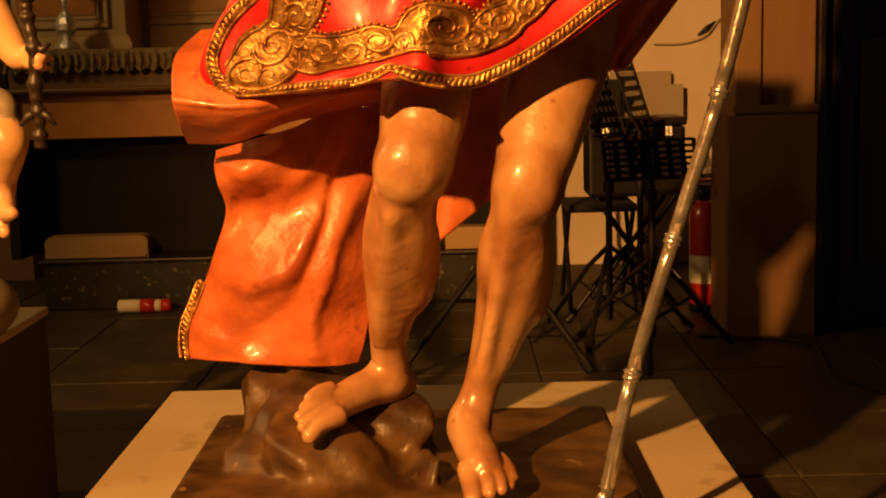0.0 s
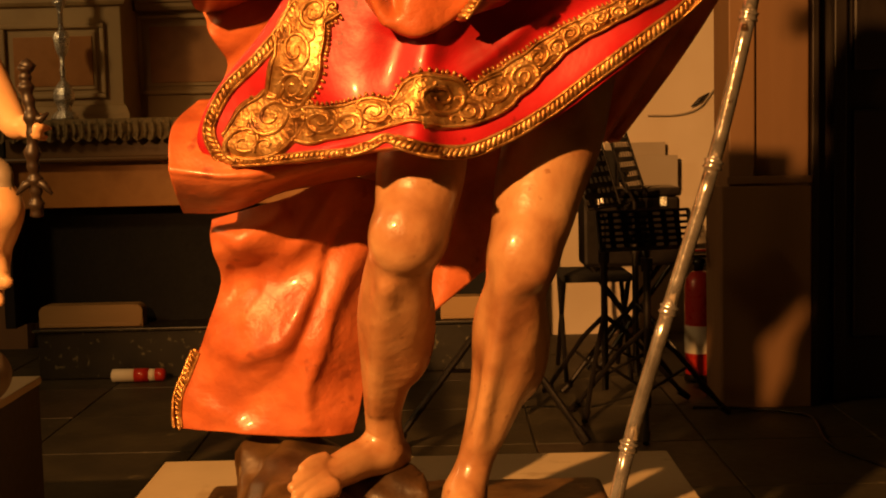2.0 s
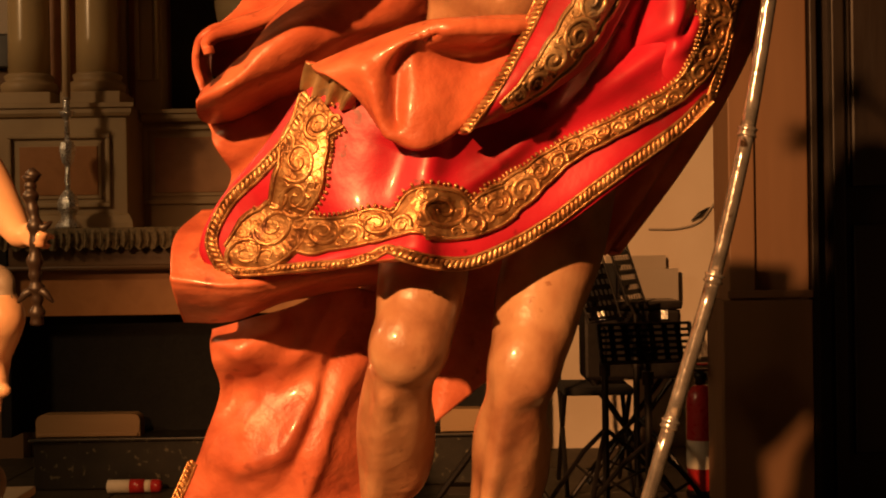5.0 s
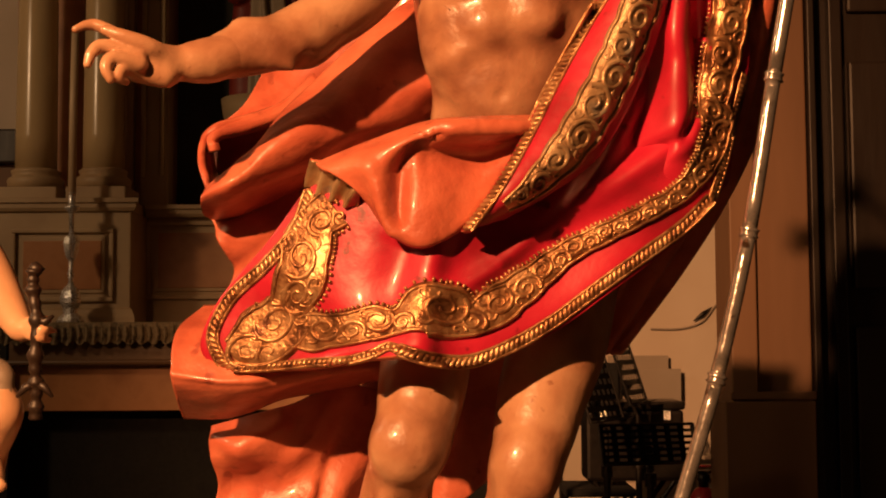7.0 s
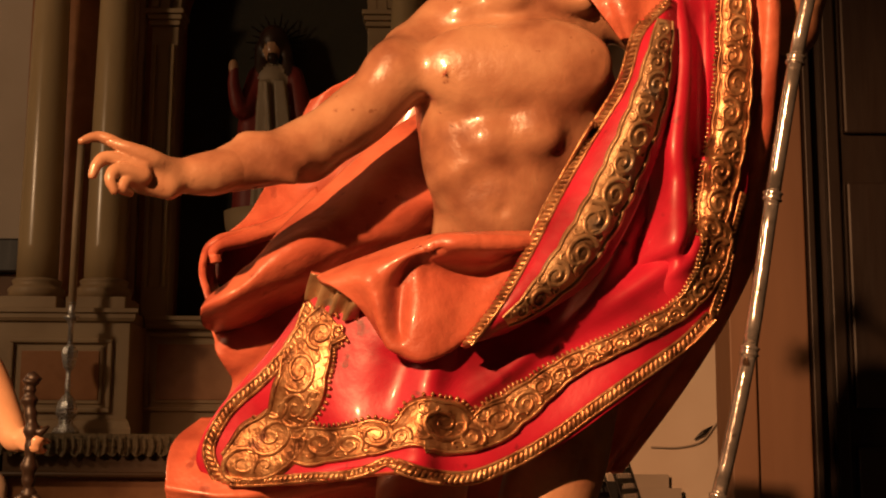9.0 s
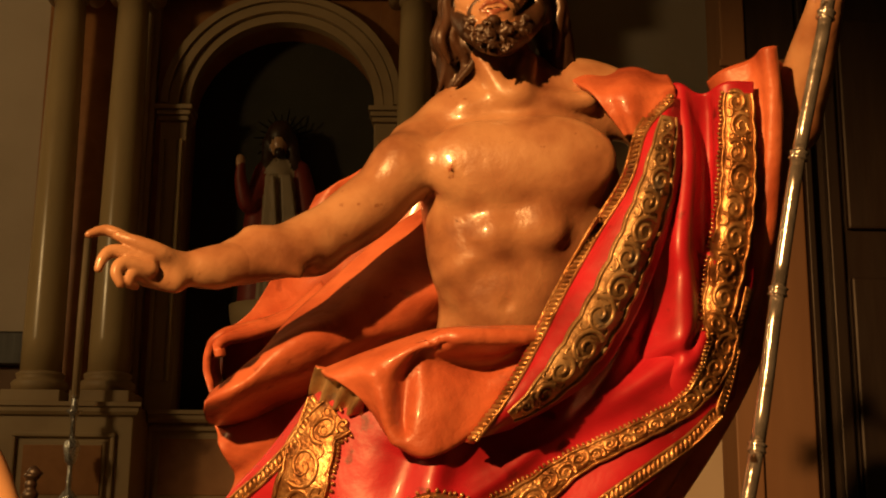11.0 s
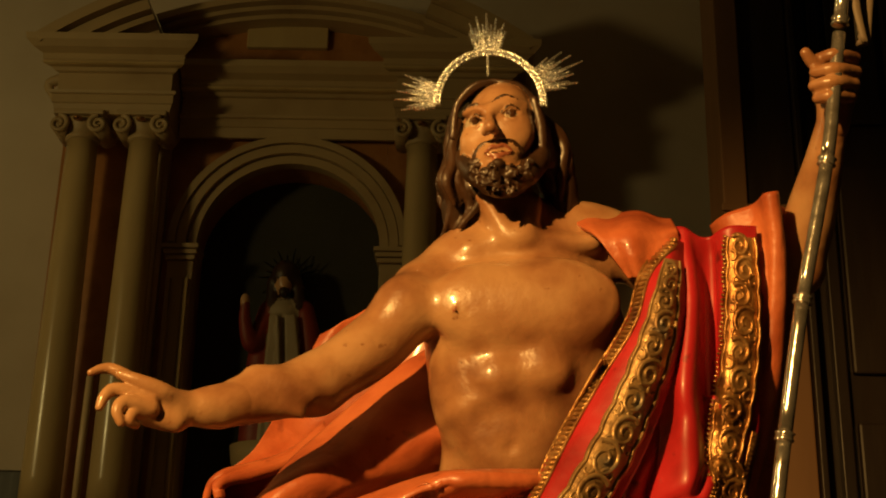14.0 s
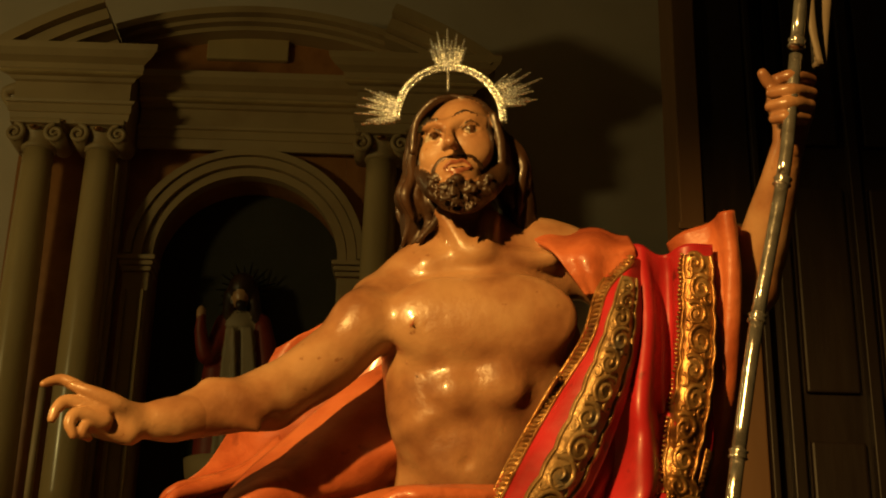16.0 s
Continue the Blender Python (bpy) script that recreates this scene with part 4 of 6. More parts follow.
for i in range(22):
    f = i / 21
    for line, s in ((left, -1), (right, 1)):
        ph = rng.uniform(0, 6.3)
        o = np.array([s * rng.uniform(-0.040, 0.010), 0.11 * f, rng.uniform(-0.008, 0.008)])
        pts = [np.array(p) + o + np.array([0.006 * math.sin(1.9 * k + ph) * (0.4 + 0.2 * k), 0.006 * math.cos(1.9 * k + ph), 0]) for k, p in enumerate(line)]
        cutoff = 6 if i % 3 else 5
        locks.limb(pts[:cutoff], [0.008, 0.0095, 0.0105, 0.0105, 0.009, 0.004][:cutoff - 1] + [0.004], HA, 0.0025)
statue.add(*locks.mesh())


# drapery
def crest(u, v, line, wide, high):
    """A ridge (or with a minus a furrow) along a line of (u, v) points across a sheet."""
    best = np.full(u.shape, 9.0)
    for (a, b), (c, d) in zip(line, line[1:]):
        w = np.array([c - a, d - b])
        t = np.clip(((u - a) * w[0] + (v - b) * w[1]) / (w @ w), 0, 1)
        best = np.minimum(best, np.hypot(u - a - t * w[0], v - b - t * w[1]))
    return high * np.exp(-(best / wide) ** 2)


# main hanging sheet behind his right leg
hang = cloth([
    [(-0.435, 2.420, 0.947), (-0.359, 2.400, 0.968), (-0.275, 2.400, 0.991), (-0.201, 2.420, 1.024), (-0.101, 2.500, 1.003)],
    [(-0.433, 2.400, 0.893), (-0.366, 2.360, 0.905), (-0.267, 2.400, 0.916), (-0.195, 2.420, 0.934), (-0.104, 2.500, 0.893)],
    [(-0.427, 2.440, 0.825), (-0.356, 2.420, 0.831), (-0.269, 2.400, 0.826), (-0.208, 2.420, 0.817), (-0.139, 2.500, 0.796)],
    [(-0.473, 2.460, 0.710), (-0.377, 2.400, 0.707), (-0.280, 2.380, 0.708), (-0.221, 2.420, 0.711), (-0.151, 2.480, 0.689)],
    [(-0.528, 2.480, 0.598), (-0.418, 2.440, 0.615), (-0.309, 2.420, 0.606), (-0.236, 2.430, 0.591), (-0.169, 2.460, 0.584)],
    [(-0.534, 2.480, 0.541), (-0.421, 2.440, 0.537), (-0.312, 2.430, 0.530), (-0.228, 2.440, 0.526), (-0.186, 2.460, 0.527)],
], 110, 120, lambda u, v: crest(u, v, [(0.95, 0.12), (0.7, 0.30), (0.25, 0.38), (0.1, 0.40)], 0.075, -0.014)
    + crest(u, v, [(1.0, 0.05), (0.74, 0.45), (0.62, 0.72), (0.63, 0.92)], 0.06, 0.010) + crest(u, v, [(0.98, 0.0), (0.62, 0.45), (0.44, 0.75), (0.25, 0.97)], 0.07, -0.011)
    + crest(u, v, [(0.80, 0.0), (0.45, 0.28), (0.22, 0.50)], 0.05, 0.008) + crest(u, v, [(0.05, 0.10), (0.22, 0.17), (0.4, 0.12)], 0.06, 0.010)
    + crest(u, v, [(0.08, 0.60), (0.25, 0.64), (0.42, 0.58), (0.6, 0.40)], 0.045, 0.008) + crest(u, v, [(0.02, 0.62), (0.3, 0.70), (0.5, 0.62)], 0.07, -0.006)
    + crest(u, v, [(0.06, 0.80), (0.3, 0.97)], 0.06, 0.008) + crest(u, v, [(0.75, 0.62), (0.98, 0.55)], 0.09, 0.008))
lay(statue, hang, LI)
between = cloth([
    [(-0.164, 2.500, 1.092), (-0.013, 2.500, 1.099), (0.147, 2.460, 1.147)],
    [(-0.162, 2.540, 0.895), (-0.018, 2.520, 0.909), (0.113, 2.480, 0.974)],
    [(-0.179, 2.540, 0.739), (-0.035, 2.520, 0.747), (0.096, 2.480, 0.861)],
], 40, 40, lambda u, v: 0.015 * np.sin(11 * u + 1.5 * v))
lay(statue, between, LI)
# fold that bulges below the apron's corner
under = cloth([
    [(-0.435, 2.340, 1.168), (-0.345, 2.340, 1.160), (-0.204, 2.360, 1.126), (-0.093, 2.400, 1.106)],
    [(-0.468, 2.260, 1.117), (-0.349, 2.240, 1.107), (-0.197, 2.280, 1.086), (-0.092, 2.360, 1.065)],
    [(-0.464, 2.200, 1.048), (-0.341, 2.190, 1.038), (-0.196, 2.260, 1.047), (-0.093, 2.380, 1.044)],
    [(-0.463, 2.230, 1.006), (-0.349, 2.240, 1.002), (-0.230, 2.310, 1.024), (-0.105, 2.420, 1.035)],
    [(-0.467, 2.320, 0.965), (-0.364, 2.340, 0.972), (-0.278, 2.380, 0.998), (-0.205, 2.440, 1.018)],
], 80, 60, lambda u, v: crest(u, v, [(-0.1, 0.5), (0.25, 0.52), (0.4, 0.5)], 0.03, 0.006) + 0.004 * np.sin(9 * u + 6 * v))
lay(statue, under, LI)
# folds behind his right side
behind = cloth([
    [(-0.272, 2.500, 1.798), (-0.214, 2.500, 1.831), (-0.147, 2.480, 1.872), (-0.012, 2.460, 1.878)],
    [(-0.304, 2.520, 1.732), (-0.224, 2.500, 1.738), (-0.134, 2.480, 1.757), (-0.011, 2.450, 1.750)],
    [(-0.405, 2.660, 1.597), (-0.279, 2.520, 1.628), (-0.154, 2.480, 1.654), (-0.011, 2.440, 1.680)],
    [(-0.503, 2.740, 1.547), (-0.359, 2.640, 1.522), (-0.187, 2.500, 1.535), (-0.010, 2.440, 1.569)],
    [(-0.501, 2.740, 1.465), (-0.351, 2.600, 1.424), (-0.185, 2.500, 1.457), (-0.010, 2.440, 1.503)],
], 60, 60, lambda u, v: 0.012 * np.sin(8 * u + 5 * v))
lay(statue, behind, LI)
pocket = cloth([
    [(-0.423, 2.280, 1.371), (-0.445, 2.320, 1.424), (-0.448, 2.370, 1.478), (-0.419, 2.380, 1.504), (-0.362, 2.420, 1.528), (-0.293, 2.460, 1.569)],
    [(-0.455, 2.500, 1.397), (-0.468, 2.500, 1.449), (-0.463, 2.500, 1.495), (-0.439, 2.520, 1.523), (-0.378, 2.540, 1.547), (-0.305, 2.560, 1.586)],
    [(-0.485, 2.740, 1.426), (-0.501, 2.740, 1.483), (-0.498, 2.740, 1.530), (-0.472, 2.740, 1.557), (-0.402, 2.720, 1.576), (-0.322, 2.700, 1.610)],
], 50, 20)
lay(statue, pocket, LI)
rim = cloth([
    [(-0.450, 2.400, 1.451), (-0.455, 2.400, 1.483), (-0.428, 2.400, 1.509), (-0.384, 2.420, 1.526), (-0.315, 2.460, 1.560), (-0.253, 2.480, 1.620)],
    [(-0.430, 2.360, 1.450), (-0.433, 2.360, 1.471), (-0.412, 2.370, 1.491), (-0.368, 2.390, 1.504), (-0.305, 2.430, 1.537), (-0.239, 2.460, 1.594)],
], 60, 8)
lay(statue, rim, LI, thick=0.02)
roll = cloth([
    [(-0.418, 2.260, 1.373), (-0.366, 2.260, 1.411), (-0.323, 2.300, 1.468), (-0.268, 2.370, 1.560), (-0.140, 2.420, 1.690), (-0.012, 2.440, 1.790)],
    [(-0.423, 2.240, 1.353), (-0.354, 2.220, 1.386), (-0.285, 2.240, 1.449), (-0.210, 2.290, 1.522), (-0.122, 2.340, 1.612), (-0.010, 2.385, 1.680)],
    [(-0.429, 2.270, 1.337), (-0.353, 2.250, 1.360), (-0.266, 2.260, 1.412), (-0.190, 2.280, 1.466), (-0.112, 2.310, 1.523), (-0.005, 2.340, 1.582)],
    [(-0.435, 2.340, 1.329), (-0.354, 2.330, 1.341), (-0.254, 2.330, 1.396), (-0.173, 2.340, 1.444), (-0.093, 2.360, 1.495), (-0.004, 2.380, 1.542)],
    [(-0.429, 2.440, 1.328), (-0.346, 2.420, 1.337), (-0.242, 2.420, 1.386), (-0.158, 2.420, 1.435), (-0.084, 2.420, 1.483), (-0.004, 2.420, 1.522)],
], 110, 60, lambda u, v: crest(u, v, [(0.25, 0.05), (0.6, 0.45), (0.95, 0.8)], 0.09, 0.010) + 0.003 * np.sin(17 * u))
lay(statue, roll, LI, thick=0.014)
lower_fold = cloth([
    [(-0.439, 2.420, 1.335), (-0.354, 2.400, 1.356), (-0.240, 2.400, 1.399), (-0.114, 2.400, 1.443)],
    [(-0.405, 2.380, 1.271), (-0.335, 2.350, 1.300), (-0.234, 2.350, 1.342), (-0.113, 2.380, 1.377)],
    [(-0.400, 2.400, 1.210), (-0.324, 2.360, 1.219), (-0.233, 2.360, 1.250), (-0.112, 2.380, 1.314)],
    [(-0.455, 2.420, 1.133), (-0.324, 2.380, 1.128), (-0.233, 2.380, 1.149), (-0.110, 2.380, 1.211)],
], 70, 60, lambda u, v: crest(u, v, [(0.0, 0.25), (0.5, 0.05)], 0.10, 0.018) + crest(u, v, [(0.0, 0.55), (0.5, 0.4)], 0.10, -0.012))
lay(statue, lower_fold, LI)
# sleeve side and the dark back of the mantle at his left
back_left = cloth([
    [(0.466, 2.260, 1.954), (0.522, 2.200, 1.974), (0.566, 2.160, 1.983), (0.622, 2.300, 2.003)],
    [(0.501, 2.280, 1.851), (0.542, 2.180, 1.840), (0.584, 2.200, 1.858), (0.636, 2.320, 1.888)],
    [(0.497, 2.300, 1.695), (0.534, 2.220, 1.675), (0.579, 2.240, 1.692), (0.625, 2.340, 1.718)],
    [(0.475, 2.320, 1.623), (0.535, 2.270, 1.612), (0.570, 2.280, 1.614), (0.617, 2.360, 1.633)],
    [(0.424, 2.340, 1.492), (0.499, 2.300, 1.464), (0.538, 2.320, 1.478), (0.579, 2.380, 1.498)],
    [(0.373, 2.360, 1.350), (0.436, 2.340, 1.337), (0.476, 2.360, 1.349), (0.522, 2.400, 1.369)],
    [(0.302, 2.380, 1.227), (0.353, 2.380, 1.206), (0.398, 2.400, 1.207), (0.438, 2.420, 1.231)],
    [(0.261, 2.400, 1.104), (0.284, 2.420, 1.083), (0.304, 2.420, 1.072), (0.325, 2.430, 1.082)],
], 50, 120, lambda u, v: 0.010 * np.sin(13 * u + 2 * v))
lay(statue, back_left, LI, thick=0.016)
# apron
apron = cloth([
    [(-0.222, 2.150, 1.370), (-0.137, 2.110, 1.349), (-0.044, 2.090, 1.300), (0.057, 2.110, 1.316), (0.161, 2.140, 1.375), (0.269, 2.170, 1.483), (0.375, 2.220, 1.600), (0.483, 2.200, 1.625)],
    [(-0.301, 2.170, 1.265), (-0.184, 2.120, 1.244), (-0.072, 2.085, 1.213), (0.038, 2.110, 1.219), (0.160, 2.140, 1.285), (0.275, 2.150, 1.375), (0.374, 2.170, 1.464), (0.486, 2.200, 1.527)],
    [(-0.384, 2.200, 1.173), (-0.233, 2.150, 1.143), (-0.089, 2.070, 1.141), (0.028, 2.100, 1.141), (0.159, 2.130, 1.205), (0.282, 2.140, 1.289), (0.380, 2.160, 1.371), (0.495, 2.210, 1.450)],
    [(-0.417, 2.210, 1.097), (-0.242, 2.150, 1.083), (-0.090, 2.050, 1.100), (0.028, 2.090, 1.091), (0.157, 2.120, 1.145), (0.279, 2.130, 1.228), (0.384, 2.160, 1.314), (0.494, 2.220, 1.408)],
    [(-0.390, 2.210, 1.051), (-0.251, 2.150, 1.055), (-0.093, 2.040, 1.076), (0.027, 2.090, 1.059), (0.157, 2.120, 1.104), (0.279, 2.130, 1.186), (0.387, 2.160, 1.267), (0.489, 2.230, 1.370)],
], 160, 90, lambda u, v: crest(u, v, [(0.34, 0.0), (0.345, 0.6), (0.33, 1.05)], 0.035, 0.018) + crest(u, v, [(0.27, 0.15), (0.28, 0.8)], 0.05, -0.014)
    + crest(u, v, [(0.12, 0.35), (0.25, 0.5)], 0.08, 0.010) + crest(u, v, [(0.40, 0.35), (0.55, 0.25), (0.85, 0.35)], 0.06, 0.014) + crest(u, v, [(0.6, 0.0), (0.8, 0.2)], 0.07, -0.018)
    + crest(u, v, [(0.66, 0.22), (0.76, 0.12)], 0.05, 0.022))
lay(statue, apron, RE, LI)
# fall of the mantle from his left shoulder
fall = cloth([
    [(0.354, 2.250, 1.937), (0.402, 2.200, 1.928), (0.442, 2.200, 1.909), (0.482, 2.170, 1.920), (0.531, 2.170, 1.921)],
    [(0.365, 2.250, 1.817), (0.404, 2.170, 1.772), (0.445, 2.220, 1.788), (0.475, 2.170, 1.783), (0.529, 2.170, 1.774)],
    [(0.345, 2.250, 1.669), (0.384, 2.150, 1.625), (0.438, 2.220, 1.643), (0.463, 2.170, 1.641), (0.522, 2.190, 1.638)],
    [(0.330, 2.250, 1.565), (0.384, 2.160, 1.557), (0.434, 2.200, 1.546), (0.460, 2.180, 1.552), (0.527, 2.220, 1.570)],
    [(0.287, 2.240, 1.472), (0.359, 2.140, 1.456), (0.408, 2.140, 1.447), (0.448, 2.180, 1.464), (0.500, 2.220, 1.480)],
    [(0.245, 2.220, 1.390), (0.325, 2.170, 1.394), (0.388, 2.150, 1.391), (0.432, 2.180, 1.396), (0.483, 2.220, 1.401)],
    [(0.201, 2.180, 1.308), (0.295, 2.170, 1.326), (0.381, 2.170, 1.341), (0.423, 2.190, 1.349), (0.467, 2.220, 1.352)],
], 80, 140, lambda u, v: crest(u, v, [(0.28, 0.1), (0.30, 0.5), (0.42, 0.72)], 0.08, 0.012) + crest(u, v, [(0.55, 0.05), (0.58, 0.55)], 0.06, -0.012) + crest(u, v, [(0.1, 0.9), (0.5, 0.66)], 0.06, -0.016))
lay(statue, fall, RE, LI)
# shoulder tuft and the yoke behind the lapel
yoke = cloth([
    [(0.213, 2.240, 1.950), (0.273, 2.260, 1.977), (0.336, 2.260, 1.978), (0.396, 2.260, 1.970)],
    [(0.248, 2.190, 1.902), (0.280, 2.180, 1.912), (0.333, 2.180, 1.916), (0.391, 2.190, 1.921)],
    [(0.276, 2.180, 1.861), (0.299, 2.165, 1.867), (0.340, 2.170, 1.875), (0.395, 2.190, 1.904)],
    [(0.303, 2.190, 1.823), (0.320, 2.180, 1.825), (0.350, 2.180, 1.836), (0.400, 2.200, 1.876)],
], 50, 40, lambda u, v: 0.004 * np.sin(12 * u + 4 * v))
lay(statue, yoke, LI)
# waist tuck
tuck = cloth([
    [(-0.216, 2.130, 1.396), (-0.127, 2.100, 1.427), (-0.030, 2.090, 1.458), (0.058, 2.100, 1.467), (0.147, 2.130, 1.474)],
    [(-0.194, 2.080, 1.378), (-0.115, 2.050, 1.399), (-0.023, 2.030, 1.428), (0.061, 2.050, 1.438), (0.148, 2.080, 1.445)],
    [(-0.152, 2.070, 1.349), (-0.097, 2.050, 1.355), (-0.021, 2.060, 1.388), (0.057, 2.090, 1.401), (0.131, 2.100, 1.425)],
    [(-0.126, 2.080, 1.321), (-0.084, 2.050, 1.297), (-0.025, 2.050, 1.310), (0.038, 2.080, 1.336), (0.108, 2.100, 1.379)],
    [(-0.099, 2.090, 1.282), (-0.069, 2.060, 1.259), (-0.030, 2.050, 1.256), (0.015, 2.070, 1.277), (0.066, 2.100, 1.319)],
    [(-0.067, 2.100, 1.258), (-0.049, 2.080, 1.249), (-0.026, 2.070, 1.250), (0.006, 2.080, 1.265), (0.043, 2.100, 1.292)],
], 90, 70, lambda u, v: crest(u, v, [(0.5, 0.22), (0.35, 0.38), (0.28, 0.6)], 0.06, -0.022) + crest(u, v, [(0.5, 0.38), (0.8, 0.42), (1.0, 0.38)], 0.06, -0.014)
    + crest(u, v, [(0.2, 0.3), (0.2, 0.7)], 0.07, 0.012) + crest(u, v, [(0.55, 0.16), (0.9, 0.2)], 0.08, 0.012))
lay(statue, tuck, LI)
hem = cloth([
    [(-0.222, 2.130, 1.404), (-0.180, 2.098, 1.376), (-0.136, 2.080, 1.342)],
    [(-0.226, 2.140, 1.382), (-0.186, 2.112, 1.354), (-0.142, 2.090, 1.330)],
    [(-0.231, 2.152, 1.358), (-0.191, 2.128, 1.334), (-0.148, 2.105, 1.316)],
], 60, 16, lambda u, v: 0.007 * np.sin(22 * u + 2 * v))
lay(statue, hem, GW, LI, thick=0.008)
# lapel
lapel = cloth([
    [(0.380, 2.200, 1.910), (0.383, 2.170, 1.895), (0.393, 2.170, 1.891), (0.420, 2.210, 1.895)],
    [(0.321, 2.170, 1.829), (0.336, 2.130, 1.808), (0.358, 2.120, 1.798), (0.404, 2.170, 1.804)],
    [(0.291, 2.150, 1.732), (0.304, 2.110, 1.710), (0.339, 2.100, 1.698), (0.391, 2.160, 1.705)],
    [(0.229, 2.140, 1.630), (0.251, 2.100, 1.606), (0.293, 2.090, 1.589), (0.353, 2.150, 1.594)],
    [(0.171, 2.120, 1.528), (0.196, 2.080, 1.506), (0.243, 2.070, 1.486), (0.307, 2.130, 1.488)],
    [(0.127, 2.080, 1.436), (0.150, 2.050, 1.417), (0.190, 2.050, 1.399), (0.246, 2.110, 1.394)],
    [(0.078, 2.050, 1.349), (0.095, 2.030, 1.337), (0.122, 2.040, 1.330), (0.165, 2.090, 1.334)],
    [(0.024, 2.060, 1.275), (0.042, 2.050, 1.278), (0.065, 2.060, 1.285), (0.097, 2.090, 1.297)],
], 40, 140)
lay(statue, lapel, RE, LI)


# ---------------------------------------------------------------- gilded borders, laid on the cloth
def skin(*sheets):
    verts, faces = [], []
    for g in sheets:
        k = np.arange(g.shape[0] * g.shape[1]).reshape(g.shape[:2]) + len(verts)
        verts += [tuple(p) for p in g.reshape(-1, 3)]
        faces += [tuple(int(i) for i in f) for f in np.stack([k[:-1, :-1], k[:-1, 1:], k[1:, 1:], k[1:, :-1]], -1).reshape(-1, 4)]
    return BVHTree.FromPolygons(verts, faces)


def drop_on(tree, flat, lift, last=None):
    """Points of the front view (u, v) laid on the cloth, raised by lift; where they overhang the edge they keep their neighbour's depth."""
    ways = [Vector((u, 1, v)).normalized() for u, v in flat]
    far = np.array([tree.ray_cast(EYE, w)[3] or np.nan for w in ways])
    mid = np.nanmedian(far) if np.isfinite(far).any() else (last or 2.4)
    far[np.abs(far - mid) > 0.25] = np.nan
    ok = np.flatnonzero(np.isfinite(far))
    if len(ok):
        k = np.arange(len(far))
        far = far[ok[np.abs(k[:, None] - ok[None]).argmin(1)]]
    else:
        far[:] = mid
    return np.array([EYE + w * float(f - h) for w, f, h in zip(ways, far, lift)]), mid


def along_path(path, widths, step):
    """Even points along a flat line: place, side direction, half width, length so far."""
    p = spline([(*a, w) for a, w in zip(path, widths)], 40 * len(path))
    run = np.concatenate([[0], np.cumsum(np.hypot(*np.diff(p[:, :2], axis=0).T))])
    s = np.arange(0, run[-1], step)
    q = np.stack([np.interp(s, run, p[:, i]) for i in range(3)], 1)
    t = np.gradient(q[:, :2], axis=0)
    t /= np.linalg.norm(t, axis=1)[:, None] + 1e-12
    return q[:, :2], np.stack([-t[:, 1], t[:, 0]], 1), q[:, 2], s, t


def wire(shell, pts, radius, slot, segments=5):
    """A ridge along points, half sunk in the surface."""
    n = len(pts)
    way = np.gradient(pts, axis=0)
    way /= np.linalg.norm(way, axis=1)[:, None] + 1e-12
    view = pts - np.array(EYE)
    view /= np.linalg.norm(view, axis=1)[:, None]
    side = np.cross(way, view)
    side /= np.linalg.norm(side, axis=1)[:, None] + 1e-12
    up = -view
    rad = radius if hasattr(radius, "__len__") else np.full(n, radius)
    a = np.linspace(0, np.pi, segments)
    ring = pts[:, None] + rad[:, None, None] * (np.cos(a)[None, :, None] * side[:, None] + np.sin(a)[None, :, None] * up[:, None])
    k = np.arange(n * segments).reshape(n, segments)
    f = np.stack([k[:-1, :-1], k[:-1, 1:], k[1:, 1:], k[1:, :-1]], -1).reshape(-1, 4)
    shell.add(ring.reshape(-1, 3), f, slot)


PX = 1 / 2300


